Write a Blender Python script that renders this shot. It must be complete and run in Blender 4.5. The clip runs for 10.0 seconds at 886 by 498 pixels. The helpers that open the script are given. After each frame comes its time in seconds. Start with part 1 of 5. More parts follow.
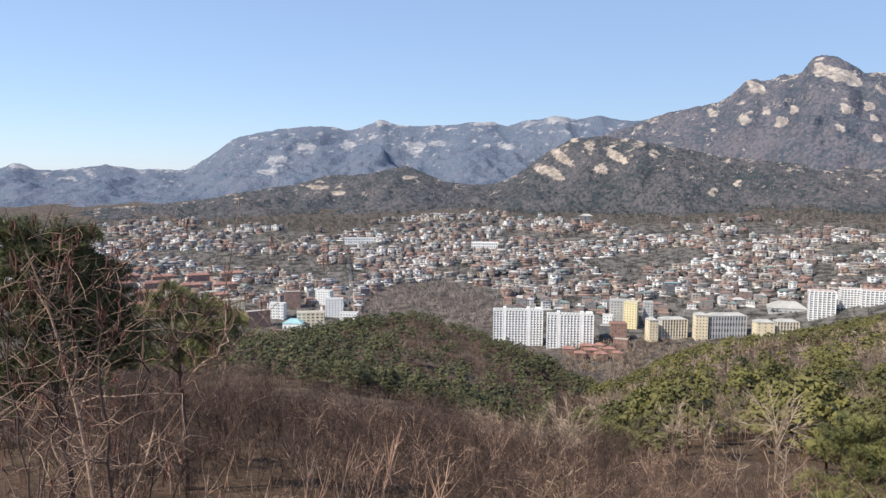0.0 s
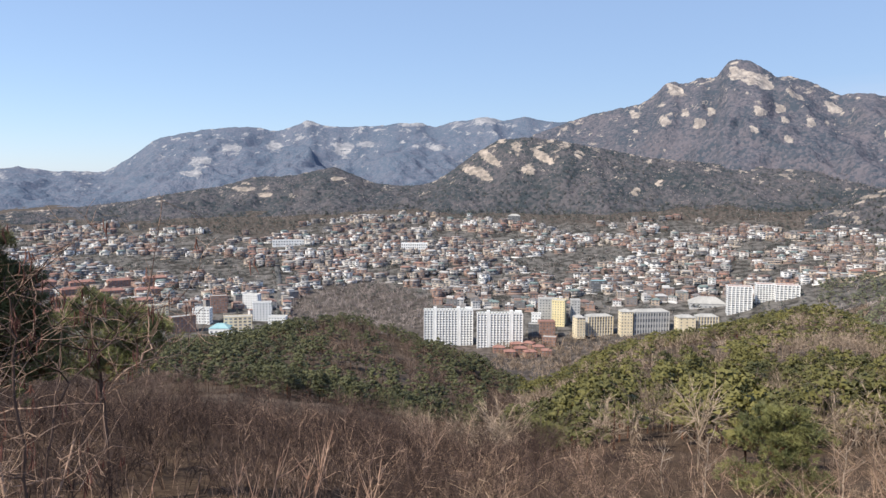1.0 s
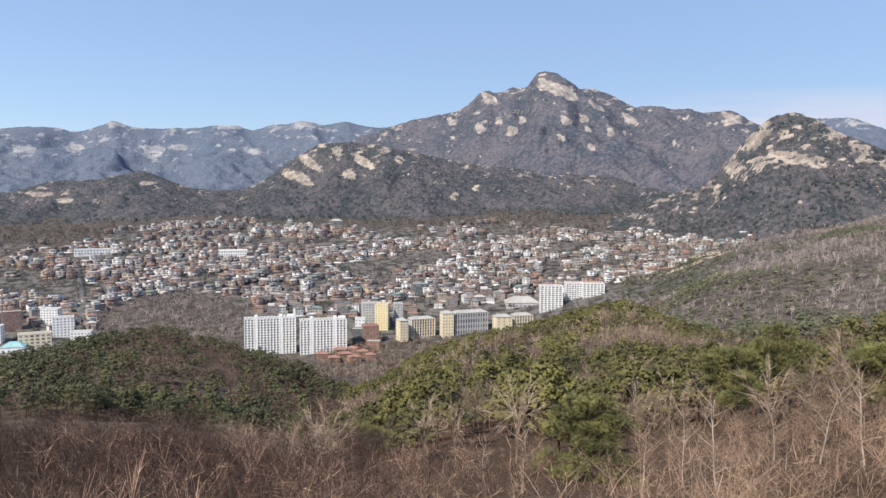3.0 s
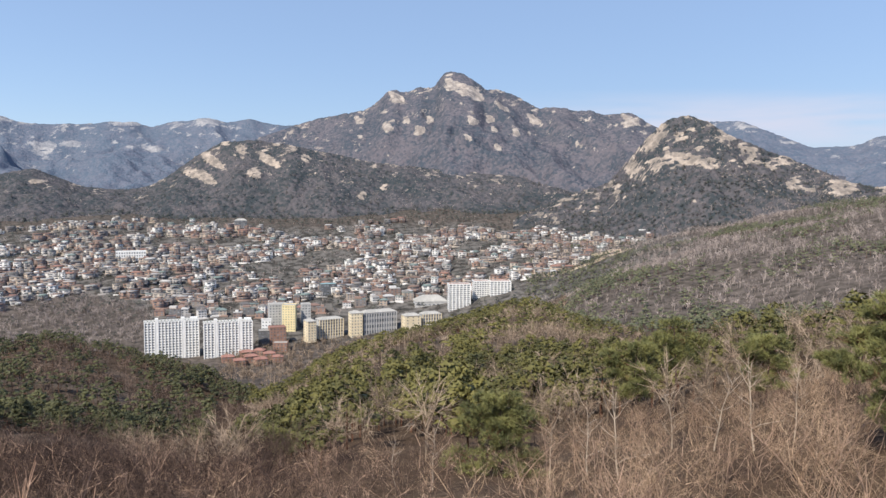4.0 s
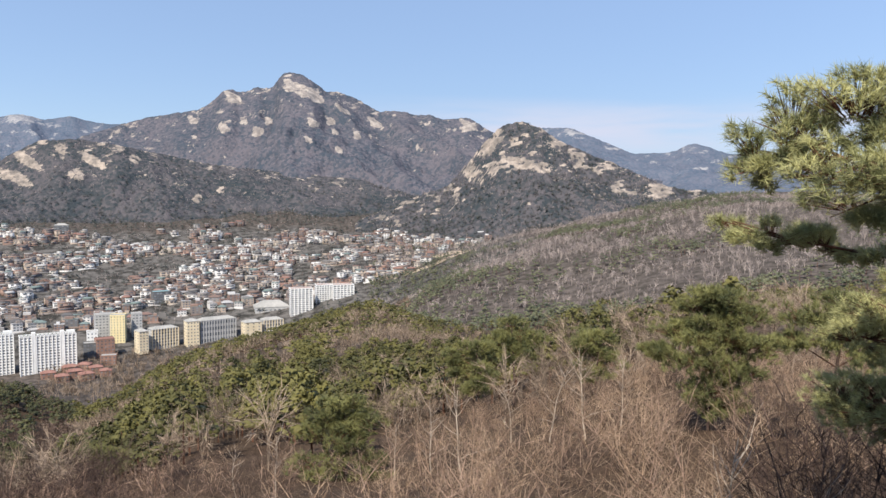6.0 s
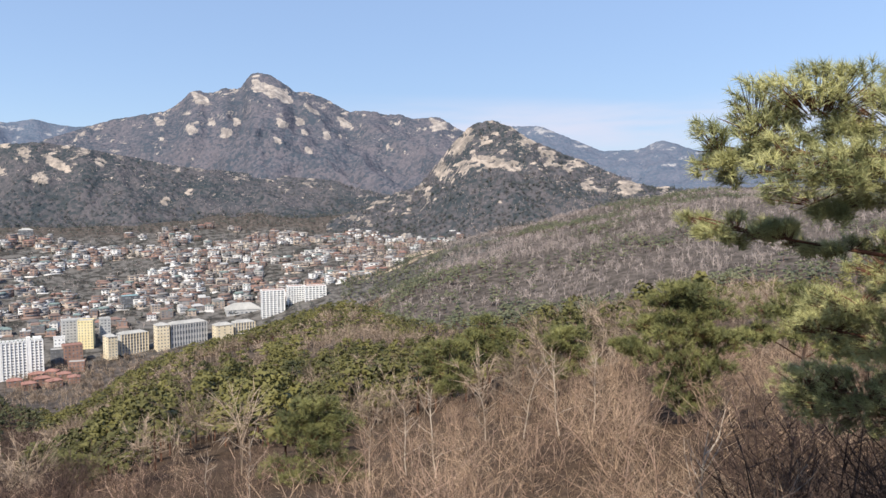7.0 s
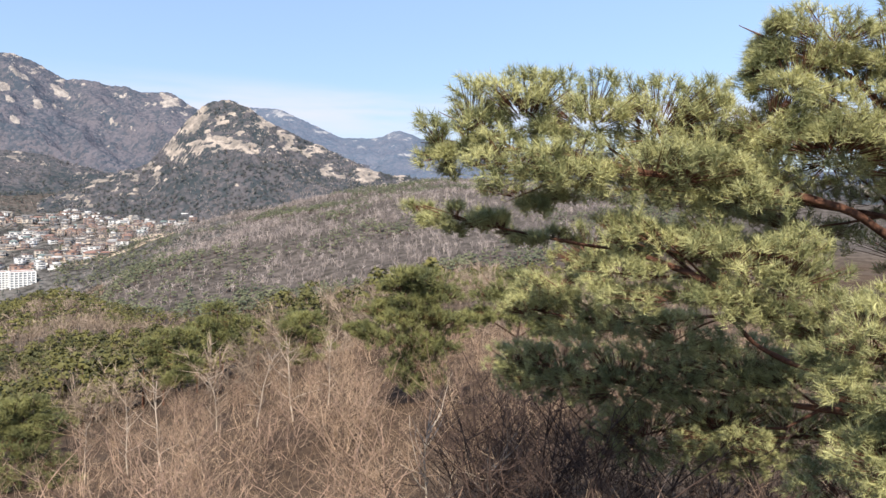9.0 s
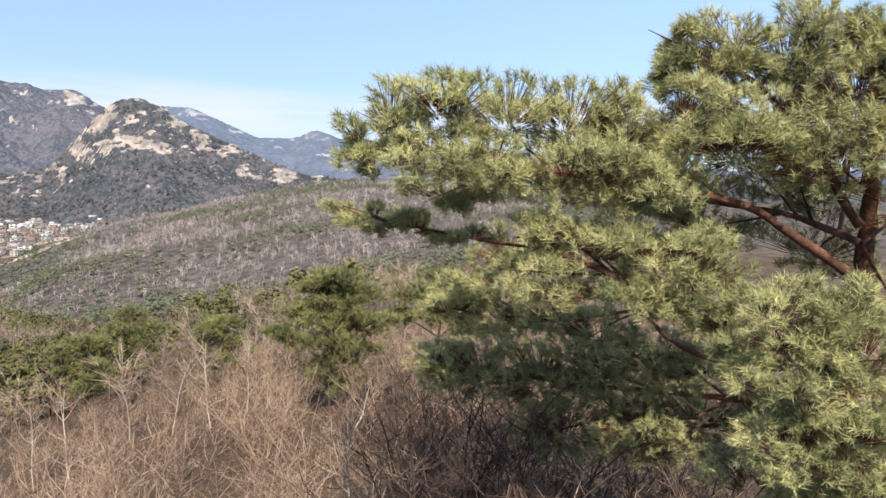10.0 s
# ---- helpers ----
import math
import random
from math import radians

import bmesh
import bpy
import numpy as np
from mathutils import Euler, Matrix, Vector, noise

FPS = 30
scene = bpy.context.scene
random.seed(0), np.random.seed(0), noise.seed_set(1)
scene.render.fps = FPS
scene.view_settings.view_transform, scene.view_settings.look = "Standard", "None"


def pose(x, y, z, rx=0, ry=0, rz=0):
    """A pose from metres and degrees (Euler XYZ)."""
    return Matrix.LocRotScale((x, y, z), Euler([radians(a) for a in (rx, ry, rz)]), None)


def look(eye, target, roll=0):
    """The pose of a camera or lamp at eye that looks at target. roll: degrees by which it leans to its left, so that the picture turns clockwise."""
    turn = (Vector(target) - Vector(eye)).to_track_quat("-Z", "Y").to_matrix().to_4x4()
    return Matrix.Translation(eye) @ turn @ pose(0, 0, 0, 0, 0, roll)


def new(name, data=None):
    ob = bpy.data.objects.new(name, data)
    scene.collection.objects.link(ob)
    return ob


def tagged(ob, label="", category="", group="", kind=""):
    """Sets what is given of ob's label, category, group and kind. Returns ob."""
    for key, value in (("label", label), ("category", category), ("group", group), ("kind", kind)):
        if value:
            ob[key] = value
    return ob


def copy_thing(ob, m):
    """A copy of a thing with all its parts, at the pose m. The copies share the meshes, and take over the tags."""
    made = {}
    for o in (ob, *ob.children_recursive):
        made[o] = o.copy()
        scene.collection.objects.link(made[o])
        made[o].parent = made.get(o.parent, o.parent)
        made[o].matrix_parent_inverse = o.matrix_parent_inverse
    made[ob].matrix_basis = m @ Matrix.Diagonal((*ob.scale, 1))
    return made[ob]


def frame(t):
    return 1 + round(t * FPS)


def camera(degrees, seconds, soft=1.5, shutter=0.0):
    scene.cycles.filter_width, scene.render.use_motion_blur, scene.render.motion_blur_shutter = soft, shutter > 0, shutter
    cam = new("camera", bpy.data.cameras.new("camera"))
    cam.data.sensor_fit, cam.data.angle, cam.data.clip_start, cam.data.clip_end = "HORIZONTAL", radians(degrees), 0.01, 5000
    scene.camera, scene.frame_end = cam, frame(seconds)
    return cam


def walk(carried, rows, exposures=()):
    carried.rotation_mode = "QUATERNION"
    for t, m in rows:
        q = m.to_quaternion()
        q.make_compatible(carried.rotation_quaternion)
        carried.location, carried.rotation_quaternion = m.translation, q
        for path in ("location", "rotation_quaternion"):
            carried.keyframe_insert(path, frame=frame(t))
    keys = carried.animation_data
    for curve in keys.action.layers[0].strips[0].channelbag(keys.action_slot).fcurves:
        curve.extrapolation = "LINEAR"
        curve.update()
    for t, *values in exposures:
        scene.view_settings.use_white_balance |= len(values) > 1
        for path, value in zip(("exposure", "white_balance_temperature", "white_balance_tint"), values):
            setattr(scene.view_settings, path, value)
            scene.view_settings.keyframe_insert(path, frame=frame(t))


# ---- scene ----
# camera: a slow pan to the right from a hilltop viewpoint; the eye is the origin
cam = camera(59.0, 10.0)
PATH = [
    (0.0, pose(0.000, -0.000, 0, 85.0, -0.6, 0.0)),
    (0.5, pose(0.000, -0.000, 0, 85.11, -0.39, -2.17)),
    (1.0, pose(0.000, -0.000, 0, 85.11, -0.35, -5.18)),
    (1.5, pose(0.000, -0.000, 0, 85.14, -0.48, -8.89)),
    (2.0, pose(0.004, -0.005, 0, 85.25, -0.67, -12.07)),
    (2.5, pose(0.008, -0.011, 0, 85.46, -0.67, -15.19)),
    (3.8, pose(0.018, -0.025, 0, 85.52, -0.31, -23.38)),
    (4.0, pose(0.020, -0.027, 0, 85.54, -0.5, -24.86)),
    (4.5, pose(0.024, -0.032, 0, 85.65, -0.7, -27.55)),
    (5.0, pose(0.025, -0.034, 0, 85.69, -0.9, -31.14)),
    (5.5, pose(0.027, -0.036, 0, 85.82, -1.08, -34.71)),
    (6.0, pose(0.042, -0.056, 0, 85.86, -0.58, -36.37)),
    (7.5, pose(0.066, -0.088, 0, 85.8, -0.14, -39.46)),
    (8.0, pose(0.102, -0.136, 0, 85.7, -0.95, -41.77)),
    (8.5, pose(0.126, -0.168, 0, 85.29, -1.89, -49.39)),
    (9.0, pose(0.120, -0.160, 0, 85.07, -2.0, -57.33)),
    (9.5, pose(0.120, -0.160, 0, 85.11, -2.16, -61.08)),
    (10.0, pose(0.120, -0.160, 0, 85.27, -1.79, -63.21)),
]
walk(cam, PATH, [(0.0, 0.35), (4.5, 0.26), (7.5, 0.40), (8.5, 0.5), (10.0, 0.67)])

# daylight: clear afternoon sky, sun behind the viewer's left shoulder
SUN_BEARING, SUN_HEIGHT = -122.0, 46.0
world = bpy.data.worlds.new("sky")
scene.world = world
world.use_nodes = True
wn = world.node_tree.nodes
sky = wn.new("ShaderNodeTexSky")
sky.sky_type = "NISHITA"
sky.sun_disc = False
sky.sun_elevation = radians(SUN_HEIGHT)
sky.sun_rotation = radians(-SUN_BEARING)
sky.air_density, sky.dust_density, sky.ozone_density = 1.0, 0.25, 3.2
sky.altitude = 300
wn["Background"].inputs["Strength"].default_value = 0.112
# a thin bank of high cloud low over the eastern hills
wl = world.node_tree.links
toward = wn.new("ShaderNodeTexCoord").outputs["Generated"]
spread_out = wn.new("ShaderNodeMapping")
spread_out.inputs["Scale"].default_value = (2.6, 2.6, 19.0)
wl.new(toward, spread_out.inputs["Vector"])
wisp = wn.new("ShaderNodeTexNoise")
wisp.inputs["Scale"].default_value, wisp.inputs["Detail"].default_value = 1.3, 5.0
wl.new(spread_out.outputs["Vector"], wisp.inputs["Vector"])
compass = wn.new("ShaderNodeSeparateXYZ")
wl.new(toward, compass.inputs[0])


def sky_ramp(value, low, high, top=1.0):
    n = wn.new("ShaderNodeMapRange")
    n.interpolation_type = "SMOOTHSTEP"
    for key, number in (("From Min", low), ("From Max", high), ("To Max", top)):
        n.inputs[key].default_value = number
    wl.new(value, n.inputs["Value"])
    return n.outputs["Result"]


def sky_product(a, b):
    n = wn.new("ShaderNodeMath")
    n.operation = "MULTIPLY"
    wl.new(a, n.inputs[0])
    wl.new(b, n.inputs[1])
    return n.outputs[0]


bank = sky_product(sky_ramp(compass.outputs["Z"], 0.03, 0.075), sky_ramp(compass.outputs["Z"], 0.125, 0.085))
bank = sky_product(bank, sky_ramp(compass.outputs["X"], 0.3, 0.62))
bank = sky_product(bank, sky_ramp(wisp.outputs["Fac"], 0.3, 0.6, 0.95))
veil = wn.new("ShaderNodeMix")
veil.data_type = "RGBA"
veil.inputs[7].default_value = (5.1, 5.35, 6.5, 1.0)
wl.new(bank, veil.inputs[0])
clear = wn.new("ShaderNodeMix")
clear.data_type, clear.blend_type = "RGBA", "MULTIPLY"
clear.inputs[0].default_value, clear.inputs[7].default_value = 1.0, (0.95, 0.98, 1.08, 1.0)
wl.new(sky.outputs["Color"], clear.inputs[6])
# winter haze evens out the glow near the horizon
even = wn.new("ShaderNodeMix")
even.data_type = "RGBA"
even.inputs[0].default_value, even.inputs[7].default_value = 0.5, (3.15, 4.35, 6.5, 1.0)
wl.new(clear.outputs[2], even.inputs[6])
wl.new(even.outputs[2], veil.inputs[6])
wl.new(veil.outputs[2], wn["Background"].inputs["Color"])
sun = new("sun", bpy.data.lights.new("sun", "SUN"))
sun.data.energy, sun.data.angle, sun.data.color = 5.0, radians(0.5), (1.0, 0.93, 0.82)
sb, sh = radians(SUN_BEARING), radians(SUN_HEIGHT)
sun_way = Vector((math.sin(sb) * math.cos(sh), math.cos(sb) * math.cos(sh), math.sin(sh)))
sun.matrix_world = look(sun_way * 50, (0, 0, 0))


# ---- materials ----
class Nodes:
    """Short hand for wiring one material."""

    def __init__(self, name):
        self.mat = bpy.data.materials.new(name)
        self.mat.use_nodes = True
        self.tree = self.mat.node_tree
        self.bsdf = self.tree.nodes["Principled BSDF"]

    def put(self, target, value):
        if isinstance(value, bpy.types.NodeSocket):
            self.tree.links.new(value, target)
        else:
            target.default_value = value

    def node(self, kind, **inputs):
        n = self.tree.nodes.new(kind)
        for key, value in inputs.items():
            self.put(n.inputs[key.replace("_", " ")], value)
        return n

    def coords(self, world_space=False):
        if world_space:
            return self.node("ShaderNodeNewGeometry").outputs["Position"]
        return self.node("ShaderNodeTexCoord").outputs["Object"]

    def noise(self, where, scale, detail=4.0, rough=0.55):
        return self.node("ShaderNodeTexNoise", Vector=where, Scale=scale, Detail=detail, Roughness=rough).outputs["Fac"]

    def ramp(self, fac, low, high):
        n = self.node("ShaderNodeMapRange", Value=fac)
        n.interpolation_type = "SMOOTHSTEP"
        n.inputs["From Min"].default_value, n.inputs["From Max"].default_value = low, high
        return n.outputs["Result"]

    def mix(self, fac, a, b):
        n = self.tree.nodes.new("ShaderNodeMix")
        n.data_type = "RGBA"
        for socket, value in ((n.inputs[0], fac), (n.inputs[6], a), (n.inputs[7], b)):
            if not isinstance(value, bpy.types.NodeSocket) and socket.type == "RGBA":
                value = (*value[:3], 1.0)
            self.put(socket, value)
        return n.outputs[2]

    def math(self, op, a, b=0.5):
        n = self.tree.nodes.new("ShaderNodeMath")
        n.operation = op
        self.put(n.inputs[0], a)
        self.put(n.inputs[1], b)
        return n.outputs[0]

    def attribute(self, name):
        n = self.tree.nodes.new("ShaderNodeAttribute")
        n.attribute_name = name
        return n.outputs["Fac"]

    def island(self):
        return self.node("ShaderNodeNewGeometry").outputs["Random Per Island"]

    def random(self):
        return self.node("ShaderNodeObjectInfo").outputs["Random"]

    def finish(self, colour, rough=0.85, bump=None, strength=0.3, distance=0.1, spec=0.25):
        self.put(self.bsdf.inputs["Base Color"], colour if isinstance(colour, bpy.types.NodeSocket) else (*colour, 1.0))
        self.put(self.bsdf.inputs["Roughness"], rough)
        self.put(self.bsdf.inputs["Specular IOR Level"], spec)
        if bump is not None:
            b = self.node("ShaderNodeBump", Height=bump)
            b.inputs["Strength"].default_value, b.inputs["Distance"].default_value = strength, distance
            self.tree.links.new(b.outputs["Normal"], self.bsdf.inputs["Normal"])
        return self.mat


def mottled(name, dark, light, scale, rough=0.85, world_space=False, per="", strength=0.3, distance=0.05, spec=0.08):
    """Two tones mixed at a coarse and a fine scale, shifted from piece to piece or from object to object."""
    n = Nodes(name)
    where = n.coords(world_space)
    fine, coarse = n.noise(where, scale, 6.0, 0.65), n.noise(where, scale * 0.13, 3.0)
    fac = n.math("ADD", n.math("MULTIPLY", fine, 0.6), n.math("MULTIPLY", coarse, 0.6))
    if per:
        shift = n.island() if per == "island" else n.attribute("tone") if per == "tone" else n.random()
        fac = n.math("ADD", fac, n.math("MULTIPLY", n.math("SUBTRACT", shift, 0.5), 0.8))
    return n.finish(n.mix(n.ramp(fac, 0.35, 0.85), dark, light), rough, fine, strength, distance, spec)


def leafy(name, dark, light, sheen=0.3, piece=0.5, clump=0.11, per_tree=0.0):
    """Foliage: every piece has its own tone, and some light goes through."""
    n = Nodes(name)
    tone = n.math("ADD", n.math("MULTIPLY", n.island(), piece), n.math("MULTIPLY", n.ramp(n.noise(n.coords(True), clump, 3.0), 0.3, 0.7), 0.95 - piece))
    if per_tree:
        tone = n.math("ADD", n.math("MULTIPLY", tone, 1 - per_tree), n.math("MULTIPLY", n.attribute("tone"), per_tree))
    colour = n.mix(tone, dark, light)
    n.finish(colour, 0.6, spec=sheen)
    through_leaf = n.node("ShaderNodeBsdfTranslucent", Color=colour)
    both = n.node("ShaderNodeMixShader", Fac=0.03)
    n.tree.links.new(n.bsdf.outputs[0], both.inputs[1])
    n.tree.links.new(through_leaf.outputs[0], both.inputs[2])
    n.tree.links.new(both.outputs[0], n.tree.nodes["Material Output"].inputs["Surface"])
    return n.mat


def ground_material():
    """Leaf litter and dry grass with bare earth, paler and greyer towards the built-up valley floor."""
    n = Nodes("leaf_litter")
    where = n.coords(True)
    fine, mid, coarse = n.noise(where, 3.0, 6.0, 0.7), n.noise(where, 0.12, 5.0, 0.6), n.noise(where, 0.012, 4.0)
    earth = n.mix(n.ramp(fine, 0.3, 0.7), (0.045, 0.030, 0.022), (0.13, 0.088, 0.06))
    scrub = n.mix(n.ramp(mid, 0.35, 0.65), (0.065, 0.052, 0.042), (0.15, 0.118, 0.095))
    wild = n.mix(n.ramp(coarse, 0.35, 0.65), earth, scrub)
    paved = n.mix(n.ramp(n.noise(where, 0.06, 4.0, 0.7), 0.4, 0.6), (0.05, 0.047, 0.043), (0.15, 0.138, 0.128))
    floor = n.mix(n.ramp(mid, 0.35, 0.65), (0.062, 0.054, 0.047), (0.14, 0.117, 0.104))
    wild = n.mix(n.attribute("wooded"), wild, floor)
    return n.finish(n.mix(n.attribute("town"), wild, paved), 1.0, fine, 0.6, 0.1, 0.0)


def mountain_material(name, pine, wood, rock_dark, rock_light):
    """Winter forest of pine and bare oak on granite: crowns by cells, rock where the slope is bare."""
    n = Nodes(name)
    where = n.coords(True)
    cells = n.node("ShaderNodeTexVoronoi", Vector=where, Scale=0.13)
    crown = n.node("ShaderNodeSeparateColor", Color=cells.outputs["Color"]).outputs[0]
    stand = n.noise(where, 0.007, 6.0, 0.68)
    kind = n.math("ADD", n.math("MULTIPLY", crown, 0.42), stand)
    trees = n.mix(n.ramp(kind, 0.46, 0.98), pine, wood)
    trees = n.mix(n.math("MULTIPLY", n.noise(where, 0.09, 5.0, 0.8), 0.55), trees, tuple(c * 0.45 for c in pine))
    streak = n.noise(where, 0.03, 6.0, 0.7)
    granite = n.mix(n.ramp(streak, 0.35, 0.7), rock_dark, rock_light)
    crack = n.noise(where, 0.09, 6.0, 0.75)
    bare = n.ramp(n.math("ADD", n.attribute("rock"), n.math("MULTIPLY", n.math("SUBTRACT", crack, 0.5), 1.1)), 0.45, 0.55)
    crowns = n.math("SUBTRACT", n.noise(where, 0.15, 5.0, 0.7), n.math("MULTIPLY", cells.outputs["Distance"], 0.55))
    return n.finish(n.mix(bare, trees, granite), 0.95, crowns, 0.9, 4.0, 0.05)


M = {}
M["ground"] = ground_material()
# distance haze is mixed into these base colours, bluest and palest furthest away
M["far_ridge"] = mountain_material("haze_tinted_forest", (0.115, 0.15, 0.205), (0.185, 0.195, 0.245), (0.20, 0.21, 0.24), (0.40, 0.385, 0.385))
M["peak"] = mountain_material("mountain_forest", (0.075, 0.092, 0.118), (0.185, 0.165, 0.185), (0.22, 0.195, 0.185), (0.52, 0.45, 0.39))
M["front_hill"] = mountain_material("hillside_forest", (0.054, 0.066, 0.074), (0.150, 0.134, 0.142), (0.2, 0.175, 0.155), (0.52, 0.43, 0.36))
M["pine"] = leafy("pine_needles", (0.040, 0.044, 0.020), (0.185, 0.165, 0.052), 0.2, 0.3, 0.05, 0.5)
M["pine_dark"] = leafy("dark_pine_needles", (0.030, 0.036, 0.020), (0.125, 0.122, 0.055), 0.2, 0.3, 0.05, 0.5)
# haze put into these further needles: base colour greyed and blued
M["far_pine"] = leafy("haze_tinted_pine_needles", (0.042, 0.051, 0.050), (0.105, 0.112, 0.092), 0.1, 0.2, 0.05, 0.5)
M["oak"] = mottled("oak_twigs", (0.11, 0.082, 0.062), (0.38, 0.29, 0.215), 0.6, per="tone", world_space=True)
# darker copy of the oak twigs, with shade put into the colour
M["oak_dark"] = mottled("shade_toned_oak_twigs", (0.065, 0.046, 0.038), (0.19, 0.135, 0.108), 0.6, per="tone", world_space=True)
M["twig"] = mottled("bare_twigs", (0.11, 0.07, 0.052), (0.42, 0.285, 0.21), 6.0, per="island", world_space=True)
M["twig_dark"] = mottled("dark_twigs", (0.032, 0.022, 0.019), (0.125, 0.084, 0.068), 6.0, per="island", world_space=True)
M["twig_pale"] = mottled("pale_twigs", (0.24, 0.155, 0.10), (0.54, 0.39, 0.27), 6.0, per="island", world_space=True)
# ridge needles and far twigs lightened in base colour to stand for haze
M["ridge_pine"] = leafy("haze_tinted_ridge_needles", (0.055, 0.066, 0.042), (0.19, 0.19, 0.105), 0.25, 0.2, 0.03, 0.5)
M["far_wood"] = mottled("haze_tinted_twigs", (0.20, 0.168, 0.158), (0.44, 0.37, 0.335), 0.3, per="tone", world_space=True)
M["bark"] = mottled("pine_bark", (0.04, 0.022, 0.016), (0.20, 0.095, 0.06), 14.0, 0.9, strength=0.9, distance=0.02)
M["bark_grey"] = mottled("grey_bark", (0.10, 0.08, 0.065), (0.30, 0.25, 0.20), 14.0, 0.9, strength=0.8, distance=0.02)
M["bark_pale"] = mottled("pale_bark", (0.32, 0.25, 0.19), (0.62, 0.52, 0.42), 14.0, 0.9, strength=0.6, distance=0.02)


# ---- mesh helpers ----
def mesh_object(name, verts, faces, materials, parent=None, label="", index=None, smooth=False):
    me = bpy.data.meshes.new(name)
    verts, faces = np.asarray(verts, dtype=np.float32), np.asarray(faces, dtype=np.int32)
    me.vertices.add(len(verts))
    me.vertices.foreach_set("co", verts.ravel())
    me.loops.add(faces.size)
    me.loops.foreach_set("vertex_index", faces.ravel())
    me.polygons.add(len(faces))
    me.polygons.foreach_set("loop_start", np.arange(len(faces), dtype=np.int32) * faces.shape[1])
    for m in materials if isinstance(materials, (list, tuple)) else [materials]:
        me.materials.append(m)
    if index is not None:
        me.polygons.foreach_set("material_index", np.asarray(index, dtype=np.int32))
    if smooth:
        me.polygons.foreach_set("use_smooth", np.ones(len(faces), dtype=bool))
    me.update(calc_edges=True)
    me.validate()
    ob = new(name, me)
    if parent is not None:
        ob.parent = parent
    if label:
        tagged(ob, label)
    return ob


def lattice(ix, iy, seed):
    h = (ix.astype(np.int64) * 374761393 + iy.astype(np.int64) * 668265263 + seed * 974634777) & 0xFFFFFFFF
    h = ((h ^ (h >> 13)) * 1274126177) & 0xFFFFFFFF
    return ((h ^ (h >> 16)) & 0xFFFF) / 65535.0


def smooth_noise(x, y, seed=0):
    x, y = np.asarray(x, float), np.asarray(y, float)
    ix, iy = np.floor(x), np.floor(y)
    fx, fy = x - ix, y - iy
    fx, fy = fx * fx * (3 - 2 * fx), fy * fy * (3 - 2 * fy)
    a, b = lattice(ix, iy, seed), lattice(ix + 1, iy, seed)
    c, d = lattice(ix, iy + 1, seed), lattice(ix + 1, iy + 1, seed)
    return (a + (b - a) * fx) * (1 - fy) + (c + (d - c) * fx) * fy - 0.5


def layered(x, y, octaves=5, seed=0, gain=0.5):
    total, amp = 0.0, 1.0
    for k in range(octaves):
        total = total + amp * smooth_noise(x * 2**k, y * 2**k, seed + k)
        amp *= gain
    return total


# ---- the lie of the land: heights by bearing and distance from the viewpoint ----
NEAR_STEPS = (40, 100, 220, 400, 600, 850)
NEAR = {
    -60: (-12, -28, -60, -95, -140, -180), -25: (-12, -27, -56, -92, -142, -184), -8: (-14, -34, -57, -77, -132, -190),
    -2: (-15, -34, -62, -71, -136, -198), 7: (-16, -38, -72, -92, -152, -204), 12: (-16, -36, -68, -110, -160, -206),
    18: (-15, -32, -56, -86, -148, -202), 25: (-15, -31, -51, -73, -130, -192), 32: (-15, -30, -45, -61, -105, -165),
    36: (-14, -28, -47, -80, -98, -92), 40: (-14, -26, -50, -90, -92, -75), 48: (-11.8, -21, -46, -78, -82, -52),
    57: (-10.2, -17, -36, -52, -60, -34), 80: (-9, -15, -26, -32, -34, -30), 110: (-8, -14, -24, -30, -30, -30),
}
FAR_STEPS = (1000, 1400, 1900, 2400, 5000)
FAR = {
    -60: (-178, -150, -110, -80, -60), -25: (-178, -152, -110, -80, -60), -8: (-192, -140, -85, -60, -60),
    2: (-196, -135, -66, -40, -60), 12: (-198, -135, -66, -40, -60), 25: (-188, -120, -48, -20, -60),
    36: (-128, -100, -55, -20, -60), 40: (-95, -92, -55, -20, -60), 48: (-48, -42, -30, -20, -60),
    57: (-10, 2, 6, 0, -60), 80: (-20, -10, 0, 0, -60), 110: (-30, -30, -30, -30, -60),
}
LOG_R = np.linspace(0.0, math.log(5000.0), 240)
BEARINGS = np.arange(-60, 300)
steps = np.array((0.0, 6.0, 15.0) + NEAR_STEPS + FAR_STEPS)
near_rows = np.array([*NEAR.values(), NEAR[-60]], float)
far_rows = np.array([*FAR.values(), FAR[-60]], float)
near_grid = np.array([np.interp(BEARINGS, [*NEAR, 300], near_rows[:, k]) for k in range(len(NEAR_STEPS))])
far_grid = np.array([np.interp(BEARINGS, [*FAR, 300], far_rows[:, k]) for k in range(len(FAR_STEPS))])
start_grid = np.array([np.full(len(BEARINGS), z) for z in (-1.7, -4.0, -7.6)])
whole = np.vstack([start_grid, near_grid, far_grid])
LAND = np.array([np.interp(np.exp(LOG_R), steps, whole[:, k]) for k in range(len(BEARINGS))])
for _ in range(2):
    LAND = (np.roll(LAND, 1, 0) + 2 * LAND + np.roll(LAND, -1, 0)) / 4
for _ in range(6):
    LAND[:, 1:-1] = (LAND[:, :-2] + 2 * LAND[:, 1:-1] + LAND[:, 2:]) / 4


